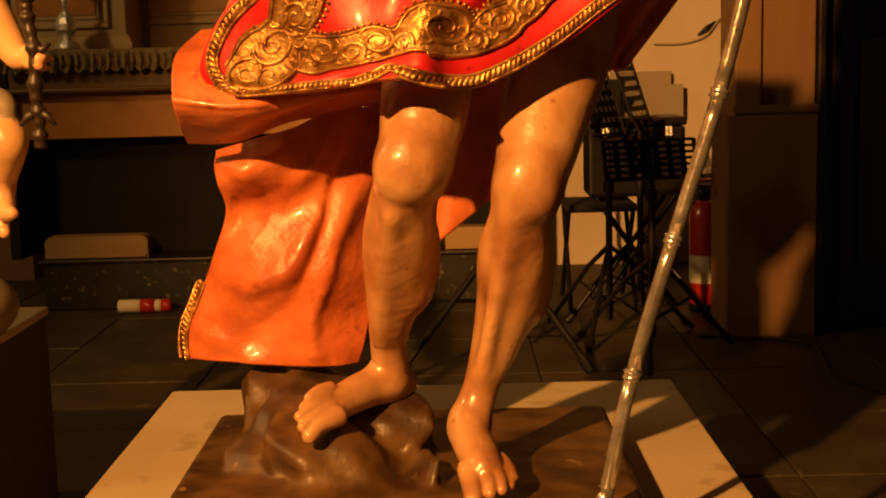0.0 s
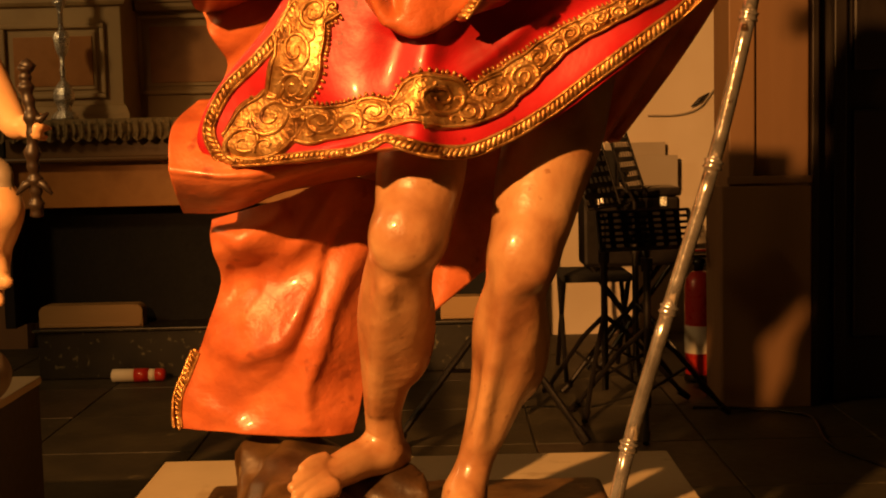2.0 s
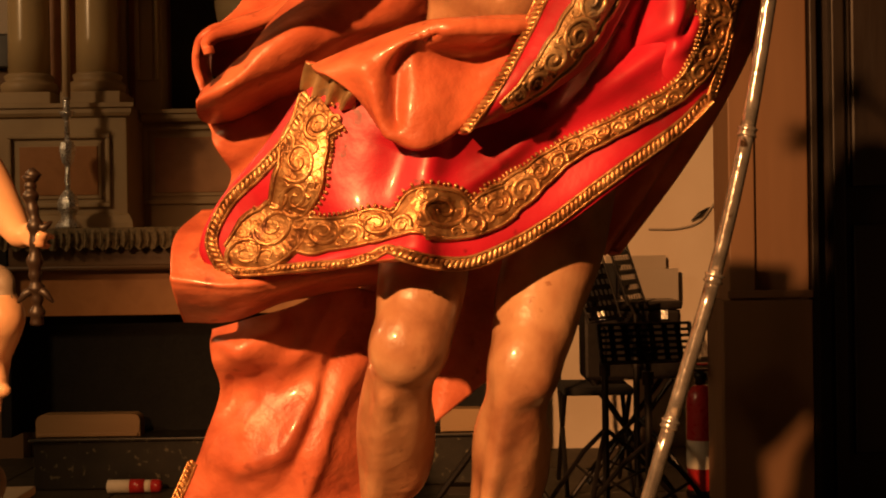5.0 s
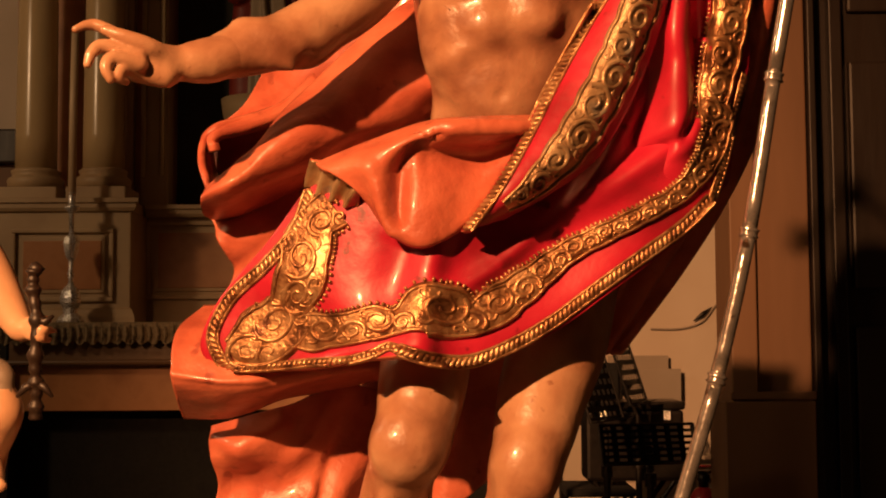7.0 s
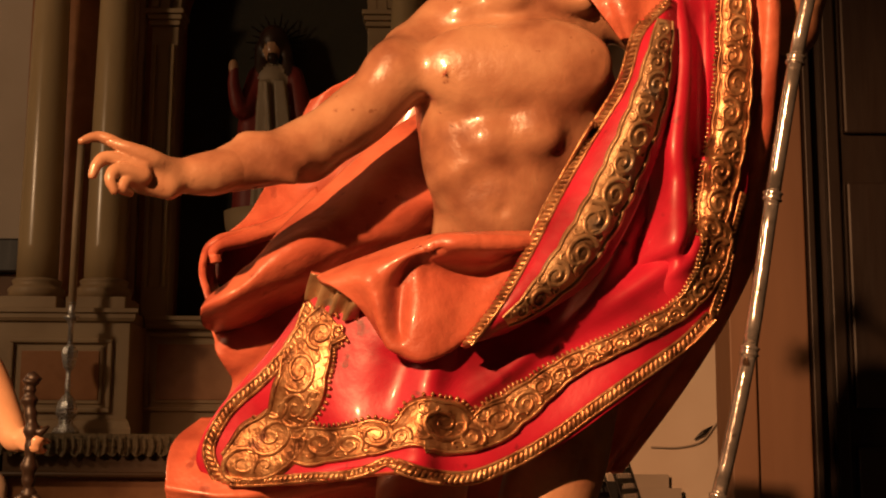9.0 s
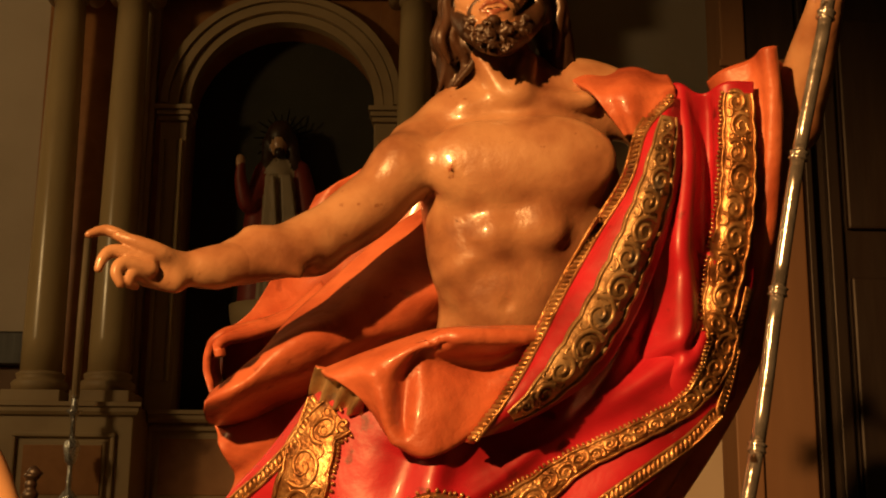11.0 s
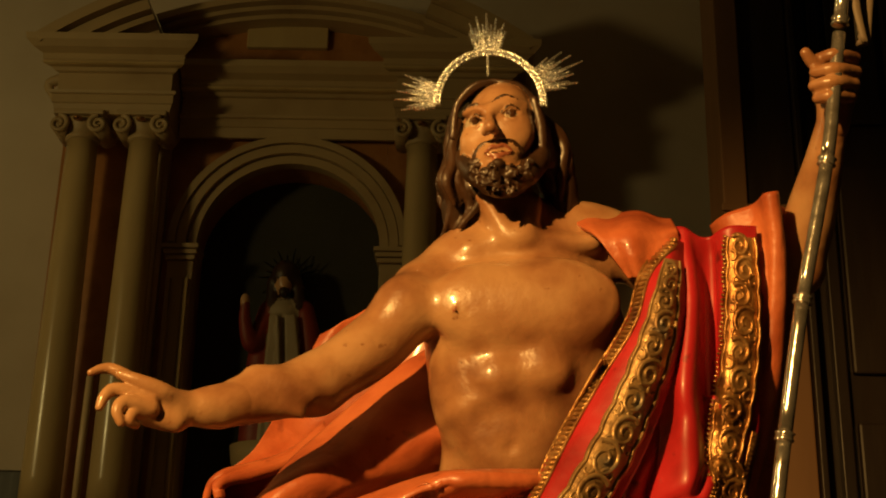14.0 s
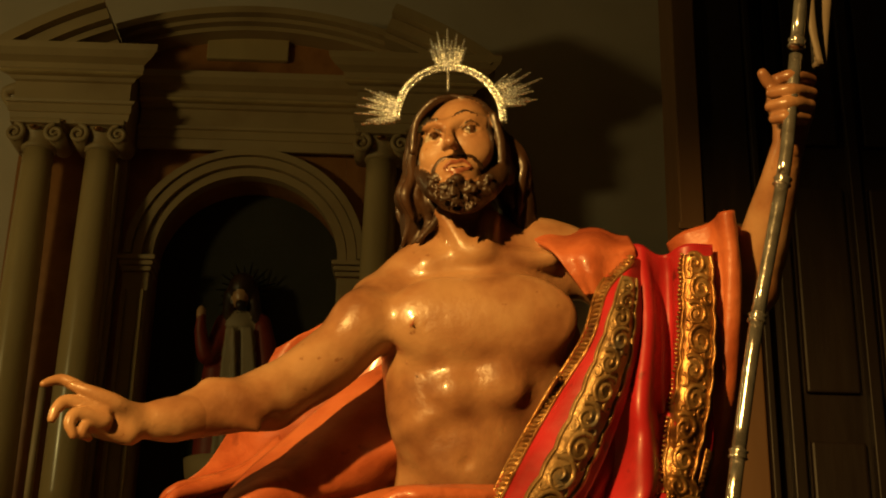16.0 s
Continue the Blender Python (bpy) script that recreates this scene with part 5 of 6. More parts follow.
def band(tree, path, widths, slot=GO, pitch=1.0, seed=1, dots=True):
    """A gilded strip with scalloped rim and raised scrollwork."""
    rnd = random.Random(seed)
    w = [a * PX for a in widths]
    c, n, h, s, t = along_path(path, w, 3 * PX)
    scallop = 1 + 0.10 * np.abs(np.sin(np.pi * s / (1.9 * np.mean(h)))) - 0.06
    cols, across = {}, np.linspace(-1, 1, 9)
    _, last = drop_on(tree, c, np.zeros(len(c)))
    for a in sorted(across, key=abs):
        flat = c + n * (a * h * scallop)[:, None]
        lift = np.full(len(c), 0.0015 + 0.006 * (1 - a ** 4))
        g, _ = drop_on(tree, flat, lift, last)
        cols[a] = g
    lay(statue, np.array([cols[a] for a in across]), slot, thick=0.006)
    for a in (-0.86, 0.86):
        g, _ = drop_on(tree, c + n * (a * h * scallop)[:, None], np.full(len(c), 0.0065), last)
        wire(statue, g, 0.0026, slot)
    # a row of small drops along the inner rim
    if dots:
        every = max(int(0.0052 / (3 * PX)), 1)
        g, _ = drop_on(tree, (c - n * (1.07 * h * scallop)[:, None])[::every], np.full(len(c[::every]), 0.003), last)
        w = np.gradient(g, axis=0) if len(g) > 2 else np.zeros_like(g)
        for p, d in zip(g, w):
            d = d / (np.linalg.norm(d) + 1e-9) * 0.0032
            wire(statue, np.array([p - d, p - 0.5 * d, p + 0.5 * d, p + d]), np.array([0.0006, 0.0040, 0.0040, 0.0006]), slot)
    # scrolls
    mean = float(np.mean(h))
    at = 0.6 * mean
    k = 0
    while at < s[-1] - 0.3 * mean:
        i = int(np.searchsorted(s, at))
        i = min(i, len(s) - 1)
        r = 0.74 * h[i] * rnd.uniform(0.85, 1.1)
        sgn = 1 if k % 2 else -1
        m = c[i] + n[i] * (0.14 * sgn * h[i])
        ang = math.atan2(t[i][1], t[i][0])
        for turn, scale, off in ((2.6, 1.0, (0, 0)), (1.3, 0.55, (0.95, 0.62)), (1.3, 0.5, (0.9, -0.66))):
            q = np.linspace(0, 1, 26 if turn > 2 else 14)
            rr = r * scale * (1 - 0.86 * q)
            th = ang + sgn * (2 * np.pi * turn * 0.62 * q + 2.4 + off[1])
            o = m + (t[i] * off[0] + n[i] * sgn * off[1]) * h[i] * 0.75 * (1 if off[0] else 0)
            flat = o + (t[i] * (1.18 * np.cos(th - ang))[:, None] + n[i] * (0.9 * np.sin(th - ang))[:, None]) * rr[:, None]
            g, _ = drop_on(tree, flat, np.full(len(flat), 0.0070), last)
            wire(statue, g, (0.0050 * scale ** 0.5) * (1 - 0.5 * q), slot)
        for j in range(3):
            th = ang + rnd.uniform(0, 6.3)
            q = np.linspace(0, 1, 6)
            flat = m + t[i] * h[i] * 0.95 + np.stack([np.cos(th + q), np.sin(th + q)], 1) * (r * (0.2 + 0.5 * q))[:, None]
            g, _ = drop_on(tree, flat, np.full(6, 0.006), last)
            wire(statue, g, 0.0030 * (1 - 0.7 * q), slot)
        at += 1.55 * h[i] * pitch
        k += 1


def beads(tree, path, size, gap, lean, slot=GO, flatten=0.45, base=True):
    """A rope edge: a row of leaning drops."""
    c, n, h, s, t = along_path(path, [size * PX] * len(path), gap * PX)
    deep, last = drop_on(tree, c, np.zeros(len(c)))
    deep = np.linalg.norm(deep - np.array(EYE), axis=1)
    if base:
        for a, r in ((-1.0, 0.0028), (1.0, 0.0028)):
            cc, nn, hh, ss, tt = along_path(path, [size * PX] * len(path), 4 * PX)
            g, _ = drop_on(tree, cc + nn * (a * hh)[:, None], np.full(len(cc), 0.003), last)
            wire(statue, g, r, slot)
        cols = []
        for a in (-1, 0, 1):
            g, _ = drop_on(tree, cc + nn * (a * hh)[:, None], np.full(len(cc), 0.0015), last)
            cols.append(g)
        lay(statue, np.array(cols), slot, thick=0.004)
    for i in range(len(c)):
        d = t[i] * lean + n[i]
        d = d / np.linalg.norm(d)
        q = np.linspace(-0.9, 0.9, 5)
        flat = c[i] + d * (q * h[i])[:, None]
        g, _ = drop_on(tree, flat, np.full(5, 0.003), float(deep[i]))
        wire(statue, g, gap * flatten * 0.00096 * np.sqrt(1 - 0.9 * q ** 2) + 0.0008, slot)


front = skin(apron, fall, lapel, back_left)
cut = skin(lapel)
band(front, [(0.2319, 0.3683), (0.2305, 0.3198), (0.2265, 0.2727), (0.2177, 0.2270), (0.2085, 0.1847), (0.2129, 0.1690), (0.2033, 0.1400), (0.1835, 0.1157),
             (0.1579, 0.1001), (0.1271, 0.0847), (0.0944, 0.0684), (0.0639, 0.0449), (0.0401, 0.0280)],
     [30, 34, 36, 36, 30, 27, 24, 18, 18, 19, 22, 31, 38], GO)
band(front, [(0.0509, 0.0323), (0.0358, 0.0250), (0.0221, 0.0180), (0.0014, 0.0226), (-0.0180, 0.0246), (-0.0373, 0.0159), (-0.0567, 0.0145), (-0.0760, 0.0101), (-0.0996, 0.0078), (-0.1146, 0.0077)],
     [34, 36, 34, 50, 46, 24, 34, 30, 36, 30], GO, seed=4)
band(front, [(-0.1657, -0.0074), (-0.1467, 0.0012), (-0.1277, 0.0140), (-0.1195, 0.0290)], [26, 52, 58, 40], GO, seed=6, dots=False)
band(front, [(-0.1216, 0.0269), (-0.1114, 0.0506), (-0.1075, 0.0722), (-0.1000, 0.0920), (-0.0860, 0.1040)], [38, 48, 46, 40, 40], GO, seed=7)
beads(front, [(-0.1051, 0.1159), (-0.1166, 0.0861), (-0.1397, 0.0590), (-0.1650, 0.0352), (-0.1791, 0.0073), (-0.1733, -0.0130), (-0.1653, -0.0188)], 9, 10, 0.8)
beads(front, [(-0.1632, -0.0197), (-0.1354, -0.0186), (-0.1055, -0.0159), (-0.0755, -0.0140), (-0.0563, -0.0088), (-0.0448, -0.0037), (-0.0353, -0.0061)], 6, 9, 0.8)
beads(front, [(-0.0370, -0.0061), (-0.0112, -0.0136), (0.0187, -0.0151), (0.0509, -0.0030), (0.0832, 0.0155), (0.1179, 0.0409), (0.1573, 0.0688), (0.1859, 0.0894), (0.2069, 0.1101)], 10, 10, 0.8)
beads(front, [(0.2069, 0.1101), (0.2155, 0.1357), (0.2244, 0.1713), (0.2343, 0.2074)], 6, 9, 0.8)
band(cut, [(0.1751, 0.3480), (0.1701, 0.3220), (0.1603, 0.2801), (0.1416, 0.2317), (0.1188, 0.1841), (0.0950, 0.1482), (0.0664, 0.1179), (0.0467, 0.1038)],
     [16, 24, 34, 38, 40, 36, 22, 10], GW, seed=8, dots=False)
corner = skin(hang)
beads(corner, [(-0.1965, -0.1658), (-0.2036, -0.1822), (-0.2111, -0.1987), (-0.2133, -0.2149), (-0.2126, -0.2259)], 7, 9, 0.8)
beads(cut, [(0.1763, 0.3645), (0.1532, 0.3370), (0.1390, 0.2938), (0.1115, 0.2485), (0.0853, 0.2019), (0.0648, 0.1613), (0.0419, 0.1213), (0.0166, 0.0870)], 9, 10, -0.8)
statue_object = tagged(statue.build("statue"), "painted wood statue of a bearded man, red gold mantle", "statue")


# ---------------------------------------------------------------- base, pedestal, staff, halo
base = Clay((-0.60, 1.62, 0.262), (0.45, 2.86, 0.60), 0.009)


def slab(x, y, z):
    qx, qy, qz = np.abs(x + 0.095) - 0.405, np.abs(y - 2.20) - 0.52, np.abs(z - 0.315) - 0.038
    return np.sqrt(np.maximum(qx, 0) ** 2 + np.maximum(qy, 0) ** 2 + np.maximum(qz, 0) ** 2) + np.minimum(np.maximum(qx, np.maximum(qy, qz)), 0) - 0.009


base._blend((-0.56, 1.65, 0.262), (0.4, 2.8, 0.40), slab, 0, 0.01)
base.ball((-0.269, 2.420, 0.407), (0.16, 0.16, 0.115), 0, 0.03, (8, -6, 10))
base.ball((-0.342, 2.500, 0.455), (0.10, 0.10, 0.09), 0, 0.03, (0, 10, 0))
base.ball((-0.216, 2.300, 0.398), (0.14, 0.12, 0.07), 0, 0.04, (14, 14, 20))
base.ball((-0.127, 2.400, 0.410), (0.11, 0.11, 0.10), 0, 0.02, (0, -16, 30))
base.ball((-0.346, 2.340, 0.389), (0.09, 0.10, 0.05), 0, 0.03)
base.ball((-0.077, 2.300, 0.379), (0.035, 0.12, 0.05), 0, 0.015, (0, 30, 20))
gx = [base.low[i] + base.step * np.arange(base.n[i]) for i in range(3)]
X, Y, Z = gx[0][:, None, None], gx[1][None, :, None], gx[2][None, None, :]
rock = 0.018 * np.abs(np.sin(23 * X + 13 * Z + 2 * np.sin(9 * Y))) + 0.016 * np.abs(np.sin(29 * Y - 17 * Z + 2 * np.sin(11 * X))) + 0.004 * np.sin(71 * X + 53 * Z) * np.sin(67 * Y)
base.d += (rock * np.clip((Z - 0.358) / 0.03, 0, 1)).astype(np.float32)
shell = Shell([ROCK])
shell.add(*base.mesh())
tagged(shell.build("rock_plinth"), "brown painted carved rock under the statue feet", "plinth")

pedestal = thing("pedestal", "low cream painted box pedestal", "pedestal")
PL, PR, PB, PF = -0.735, 0.558, 3.29, 1.35
part("top", box(PL, PR, PF, PB, 0.245, 0.27, 0.004), PEDESTAL, pedestal)
part("front", box(PL + 0.01, PR - 0.01, PF + 0.01, PF + 0.03, 0, 0.245, 0.003), PEDESTAL, pedestal)
part("rear", box(PL + 0.01, PR - 0.01, PB - 0.03, PB - 0.01, 0, 0.245, 0.003), PEDESTAL, pedestal)
part("side", box(PL + 0.01, PL + 0.03, PF + 0.03, PB - 0.03, 0, 0.245, 0.003), PEDESTAL, pedestal)
part("side", box(PR - 0.03, PR - 0.01, PF + 0.03, PB - 0.03, 0, 0.245, 0.003), PEDESTAL, pedestal)

side_box = thing("side_pedestal", "dark painted box pedestal of the angel", "pedestal")
part("body", box(-1.75, -1.022, 2.30, 3.20, 0, 0.495, 0.004), DARK_BOX, side_box)
part("top", box(-1.755, -1.017, 2.295, 3.205, 0.497, 0.517, 0.004), PEDESTAL, side_box, "cream painted top")

pole_path = spline([(0.236, 2.050, 0.370), (0.286, 2.050, 0.590), (0.352, 2.050, 0.810), (0.424, 2.050, 1.039), (0.480, 2.050, 1.269), (0.525, 2.050, 1.518), (0.570, 2.050, 1.746), (0.629, 2.050, 1.995), (0.658, 2.055, 2.156), (0.693, 2.050, 2.392), (0.729, 2.050, 2.637)], 201)
staff = thing("staff", "long jointed silver staff held by the statue", "staff", at=(0, 0, 0))
CUTS = [0, 20, 40, 60, 80, 100, 120, 140, 170, 200]
for a, b in zip(CUTS, CUTS[1:]):
    seg = part("tube", tube(pole_path[a:b + 1:4], 0.0118, 16), STAFF, staff, smooth=True)
    p, q = Vector(pole_path[b]), Vector(pole_path[b - 2])
    w = (p - q).normalized()
    if b < 200:
        part("ring", tube([p - w * 0.008, p - w * 0.006, p - w * 0.002, p + w * 0.002, p + w * 0.006, p + w * 0.008], [0.0125, 0.0165, 0.0138, 0.0138, 0.0165, 0.0125], 16), STAFF, seg, smooth=True)
part("ferrule", tube([pole_path[0] - np.array((0.004, 0, 0.012)), pole_path[0], pole_path[3]], [0.010, 0.014, 0.014], 14), STAFF, staff, smooth=True)
pennon = cloth([
    [(0.709, 2.060, 2.471), (0.757, 2.090, 2.479), (0.812, 2.120, 2.512)],
    [(0.701, 2.060, 2.375), (0.740, 2.090, 2.382), (0.787, 2.120, 2.414)],
    [(0.702, 2.060, 2.305), (0.732, 2.090, 2.311), (0.767, 2.120, 2.341)],
    [(0.716, 2.070, 2.238), (0.727, 2.090, 2.242), (0.741, 2.110, 2.260)],
], 20, 20, lambda u, v: 0.01 * np.sin(12 * u))
flag = Shell([GREY_CLOTH])
lay(flag, pennon, 0, thick=0.004)
f = flag.build("pennon")
f.parent, f["label"] = staff, "dull brown cloth pennon"

halo = thing("halo", "silver arched halo with three bursts of rays", "halo")
hc, hy = np.array((0.059, 2.300, 2.218)), 2.30
arc = []
for i in range(41):
    a = math.pi * (-0.04 + 1.04 * i / 40) + 0.07
    arc.append(hc + np.array([0.099 * math.cos(a), 0, 0.106 * math.sin(a)]))
for k, (r, o) in enumerate(((0.0035, 0.0), (0.0035, 0.010))):
    part("arch_rim", tube([hc + (p - hc) * (1 + o / 0.097) for p in arc], r, 8), SILVER, halo, smooth=True)
bm = bmesh.new()
for i, p in enumerate(arc[:-1]):
    for s in (0.25, 0.75):
        q = p + (arc[i + 1] - p) * s
        q = hc + (q - hc) * 1.05 + np.array([0, -0.003, 0])
        bmesh.ops.create_icosphere(bm, subdivisions=1, radius=0.0038, matrix=Matrix.Translation(q))
part("beading", bm, SILVER, halo)
part("post", tube([(0.054, 2.290, 2.271), (0.053, 2.300, 2.329)], 0.003, 8), SILVER, halo)
rnd = random.Random(11)
for mid in (0.95, 0.5, 0.13):
    base_a = math.pi * mid + 0.05
    for i in range(11):
        f = (i - 5) / 5
        a = base_a + 0.20 * f
        b = base_a + 0.36 * f
        p = hc + np.array([0.108 * math.cos(a), 0, 0.116 * math.sin(a)])
        ln = (0.086 if i % 2 else 0.062) * (1 - 0.30 * abs(f)) * rnd.uniform(0.88, 1.1)
        q = p + ln * np.array([math.cos(b), rnd.uniform(-0.12, 0.12), math.sin(b)])
        part("ray", tube([p, (p + q) / 2, q], [0.0036, 0.0034, 0.0014], 4), SILVER, halo)

# ---------------------------------------------------------------- angel at the side, mostly out of view
angel = Clay((-1.45, 2.35, 0.50), (-0.72, 3.0, 1.75), 0.007)
angel.limb([(-0.934, 2.620, 0.885), (-0.888, 2.550, 0.868), (-0.872, 2.520, 0.835), (-0.843, 2.480, 0.832)], [0.035, 0.026, 0.022, 0.012], 0, 0.015)
angel.limb([(-0.962, 2.600, 1.023), (-0.858, 2.500, 0.981), (-0.852, 2.500, 0.948), (-0.893, 2.560, 0.878)], [0.07, 0.045, 0.036, 0.028], 0, 0.02)
angel.limb([(-0.955, 2.600, 0.819), (-0.902, 2.560, 0.811), (-0.879, 2.530, 0.789)], [0.03, 0.022, 0.012], 0, 0.01)
angel.limb([(-1.019, 2.660, 1.351), (-0.925, 2.600, 1.255), (-0.857, 2.540, 1.173), (-0.819, 2.500, 1.131)], [0.055, 0.048, 0.036, 0.026], 0, 0.02)
angel.ball((-0.804, 2.490, 1.127), (0.026, 0.022, 0.022), 0, 0.01)
angel.limb([(-0.795, 2.480, 1.142), (-0.768, 2.460, 1.148), (-0.759, 2.490, 1.144)], [0.010, 0.009, 0.007], 0, 0.004)
angel.limb([(-0.789, 2.470, 1.129), (-0.760, 2.450, 1.128), (-0.749, 2.480, 1.124)], [0.010, 0.009, 0.007], 0, 0.004)
angel.limb([(-0.791, 2.470, 1.116), (-0.766, 2.450, 1.111), (-0.756, 2.480, 1.107)], [0.010, 0.009, 0.007], 0, 0.004)
angel.ball((-1.10, 2.72, 1.02), (0.13, 0.11, 0.20), 0, 0.04)
angel.ball((-1.12, 2.72, 0.80), (0.15, 0.13, 0.12), 1, 0.04)
angel.limb([(-1.10, 2.72, 1.2), (-1.10, 2.70, 1.33)], [0.05, 0.05], 0, 0.03)
angel.ball((-1.10, 2.70, 1.42), (0.085, 0.095, 0.11), 0, 0.02)
angel.limb([(-1.20, 2.72, 1.15), (-1.32, 2.68, 1.0), (-1.30, 2.6, 0.86)], [0.05, 0.04, 0.03], 0, 0.02)
angel.limb([(-1.16, 2.70, 0.80), (-1.22, 2.58, 0.70), (-1.24, 2.60, 0.54)], [0.08, 0.055, 0.04], 0, 0.02)
angel.limb([(-0.927, 2.600, 1.033), (-0.853, 2.500, 1.040), (-0.838, 2.490, 1.008)], [0.05, 0.025, 0.012], 1, 0.01)
angel.ball((-1.14, 2.74, 0.60), (0.20, 0.18, 0.10), 1, 0.04)
shell = Shell([PUTTO_FLESH, GREY_CLOTH])
shell.add(*angel.mesh())
tagged(shell.build("angel_statue"), "small painted angel statue seated on a box", "statue")

cross = thing("gnarled_staff", "dark knobbly carved wooden staff", "staff")
pts = spline([(-0.781, 2.460, 1.242), (-0.782, 2.460, 1.203), (-0.772, 2.455, 1.139), (-0.776, 2.460, 1.065), (-0.776, 2.470, 1.012), (-0.780, 2.480, 0.958)], 60)
rad = [0.0125 + 0.004 * math.sin(0.9 * i) * math.sin(0.31 * i + 1) for i in range(60)]
part("shaft", tube(pts, rad, 12), BLACK_WOOD_AND_SHADE, cross, smooth=True)
part("tip", tube([pts[0] + np.array((0, 0, 0.012)), pts[0] + np.array((0.004, 0, 0)), pts[2]], [0.006, 0.017, 0.012], 10), BLACK_WOOD_AND_SHADE, cross, smooth=True)
for i, s in ((22, 1), (44, 1), (44, -1)):
    p = pts[i]
    part("thorn", tube([p, p + np.array((s * 0.018, -0.006, -0.008)), p + np.array((s * 0.034, -0.008, -0.026 if i > 40 else 0.004))], [0.010, 0.008, 0.003], 8), BLACK_WOOD_AND_SHADE, cross, smooth=True)

# ---------------------------------------------------------------- statue in the niche
saint = Clay((-1.30, 6.45, 2.30), (-0.62, 6.95, 3.50), 0.010)
saint.limb([(-0.896, 6.750, 2.347), (-0.918, 6.750, 2.802), (-0.927, 6.740, 3.082)], [0.17, 0.13, 0.10], 0, 0.03)
saint.limb([(-1.028, 6.720, 2.398), (-1.036, 6.720, 2.823), (-1.015, 6.720, 3.106)], [0.10, 0.075, 0.05], 1, 0.02)
saint.limb([(-0.719, 6.720, 2.404), (-0.765, 6.720, 2.828), (-0.817, 6.720, 3.110)], [0.10, 0.075, 0.05], 1, 0.02)
saint.limb([(-1.013, 6.720, 3.074), (-1.078, 6.640, 2.894), (-1.116, 6.600, 3.006), (-1.119, 6.580, 3.093)], [0.055, 0.045, 0.034, 0.024], 1, 0.02)
saint.ball((-1.121, 6.580, 3.118), (0.026, 0.026, 0.04), 2, 0.01)
saint.ball((-0.935, 6.690, 3.252), (0.045, 0.05, 0.068), 2, 0.01)
saint.ball((-0.932, 6.720, 3.300), (0.078, 0.08, 0.092), 3, 0.006)
saint.ball((-0.928, 6.660, 3.191), (0.030, 0.03, 0.030), 3, 0.01)
saint.limb([(-0.998, 6.720, 3.267), (-0.992, 6.700, 3.116)], [0.034, 0.036], 3, 0.02)
saint.limb([(-0.869, 6.720, 3.269), (-0.846, 6.700, 3.119)], [0.034, 0.036], 3, 0.02)
for i in range(7):
    x = 478 + 9 * i
    saint.limb([(-0.950, 6.600, 3.040), (-0.879, 6.580, 2.316)] if i == 3 else [tuple(np.array((-0.925, 6.635, 3.051)) + (0.02 * (i - 3), 0, 0)), tuple(np.array((-0.874, 6.585, 2.317)) + (0.04 * (i - 3), 0, 0))], [0.012, 0.02], 0, 0.012)
shell = Shell([material("cream_robe", [(0.36, 0.28, 0.18), (0.46, 0.37, 0.25)], 0.5, scale=6), material("dark_red_cloak", [(0.20, 0.025, 0.015), (0.28, 0.04, 0.025)], 0.5, scale=6), PUTTO_FLESH, HAIR])
shell.add(*saint.mesh())
tagged(shell.build("niche_statue"), "robed painted statue with red cloak in the niche", "statue")
plinth_ob = tagged(link("niche_plinth", turned([(0.26, 1.79), (0.27, 1.84), (0.22, 1.90), (0.20, 2.20), (0.23, 2.28), (0.24, 2.36)], (-0.93, 6.73, 0), 24), ALTAR_STONE, smooth=True), "round stone plinth in the niche", "plinth")
glory = thing("ray_glory", "dark metal ray halo behind the niche statue", "halo")
g0 = np.array((-0.927, 6.820, 3.327))
for i in range(22):
    a = 2 * math.pi * i / 22
    q = g0 + (0.17 if i % 2 else 0.14) * np.array([math.cos(a), 0, math.sin(a)])
    part("ray", tube([g0, q], [0.010, 0.003], 4), BLACK, glory)


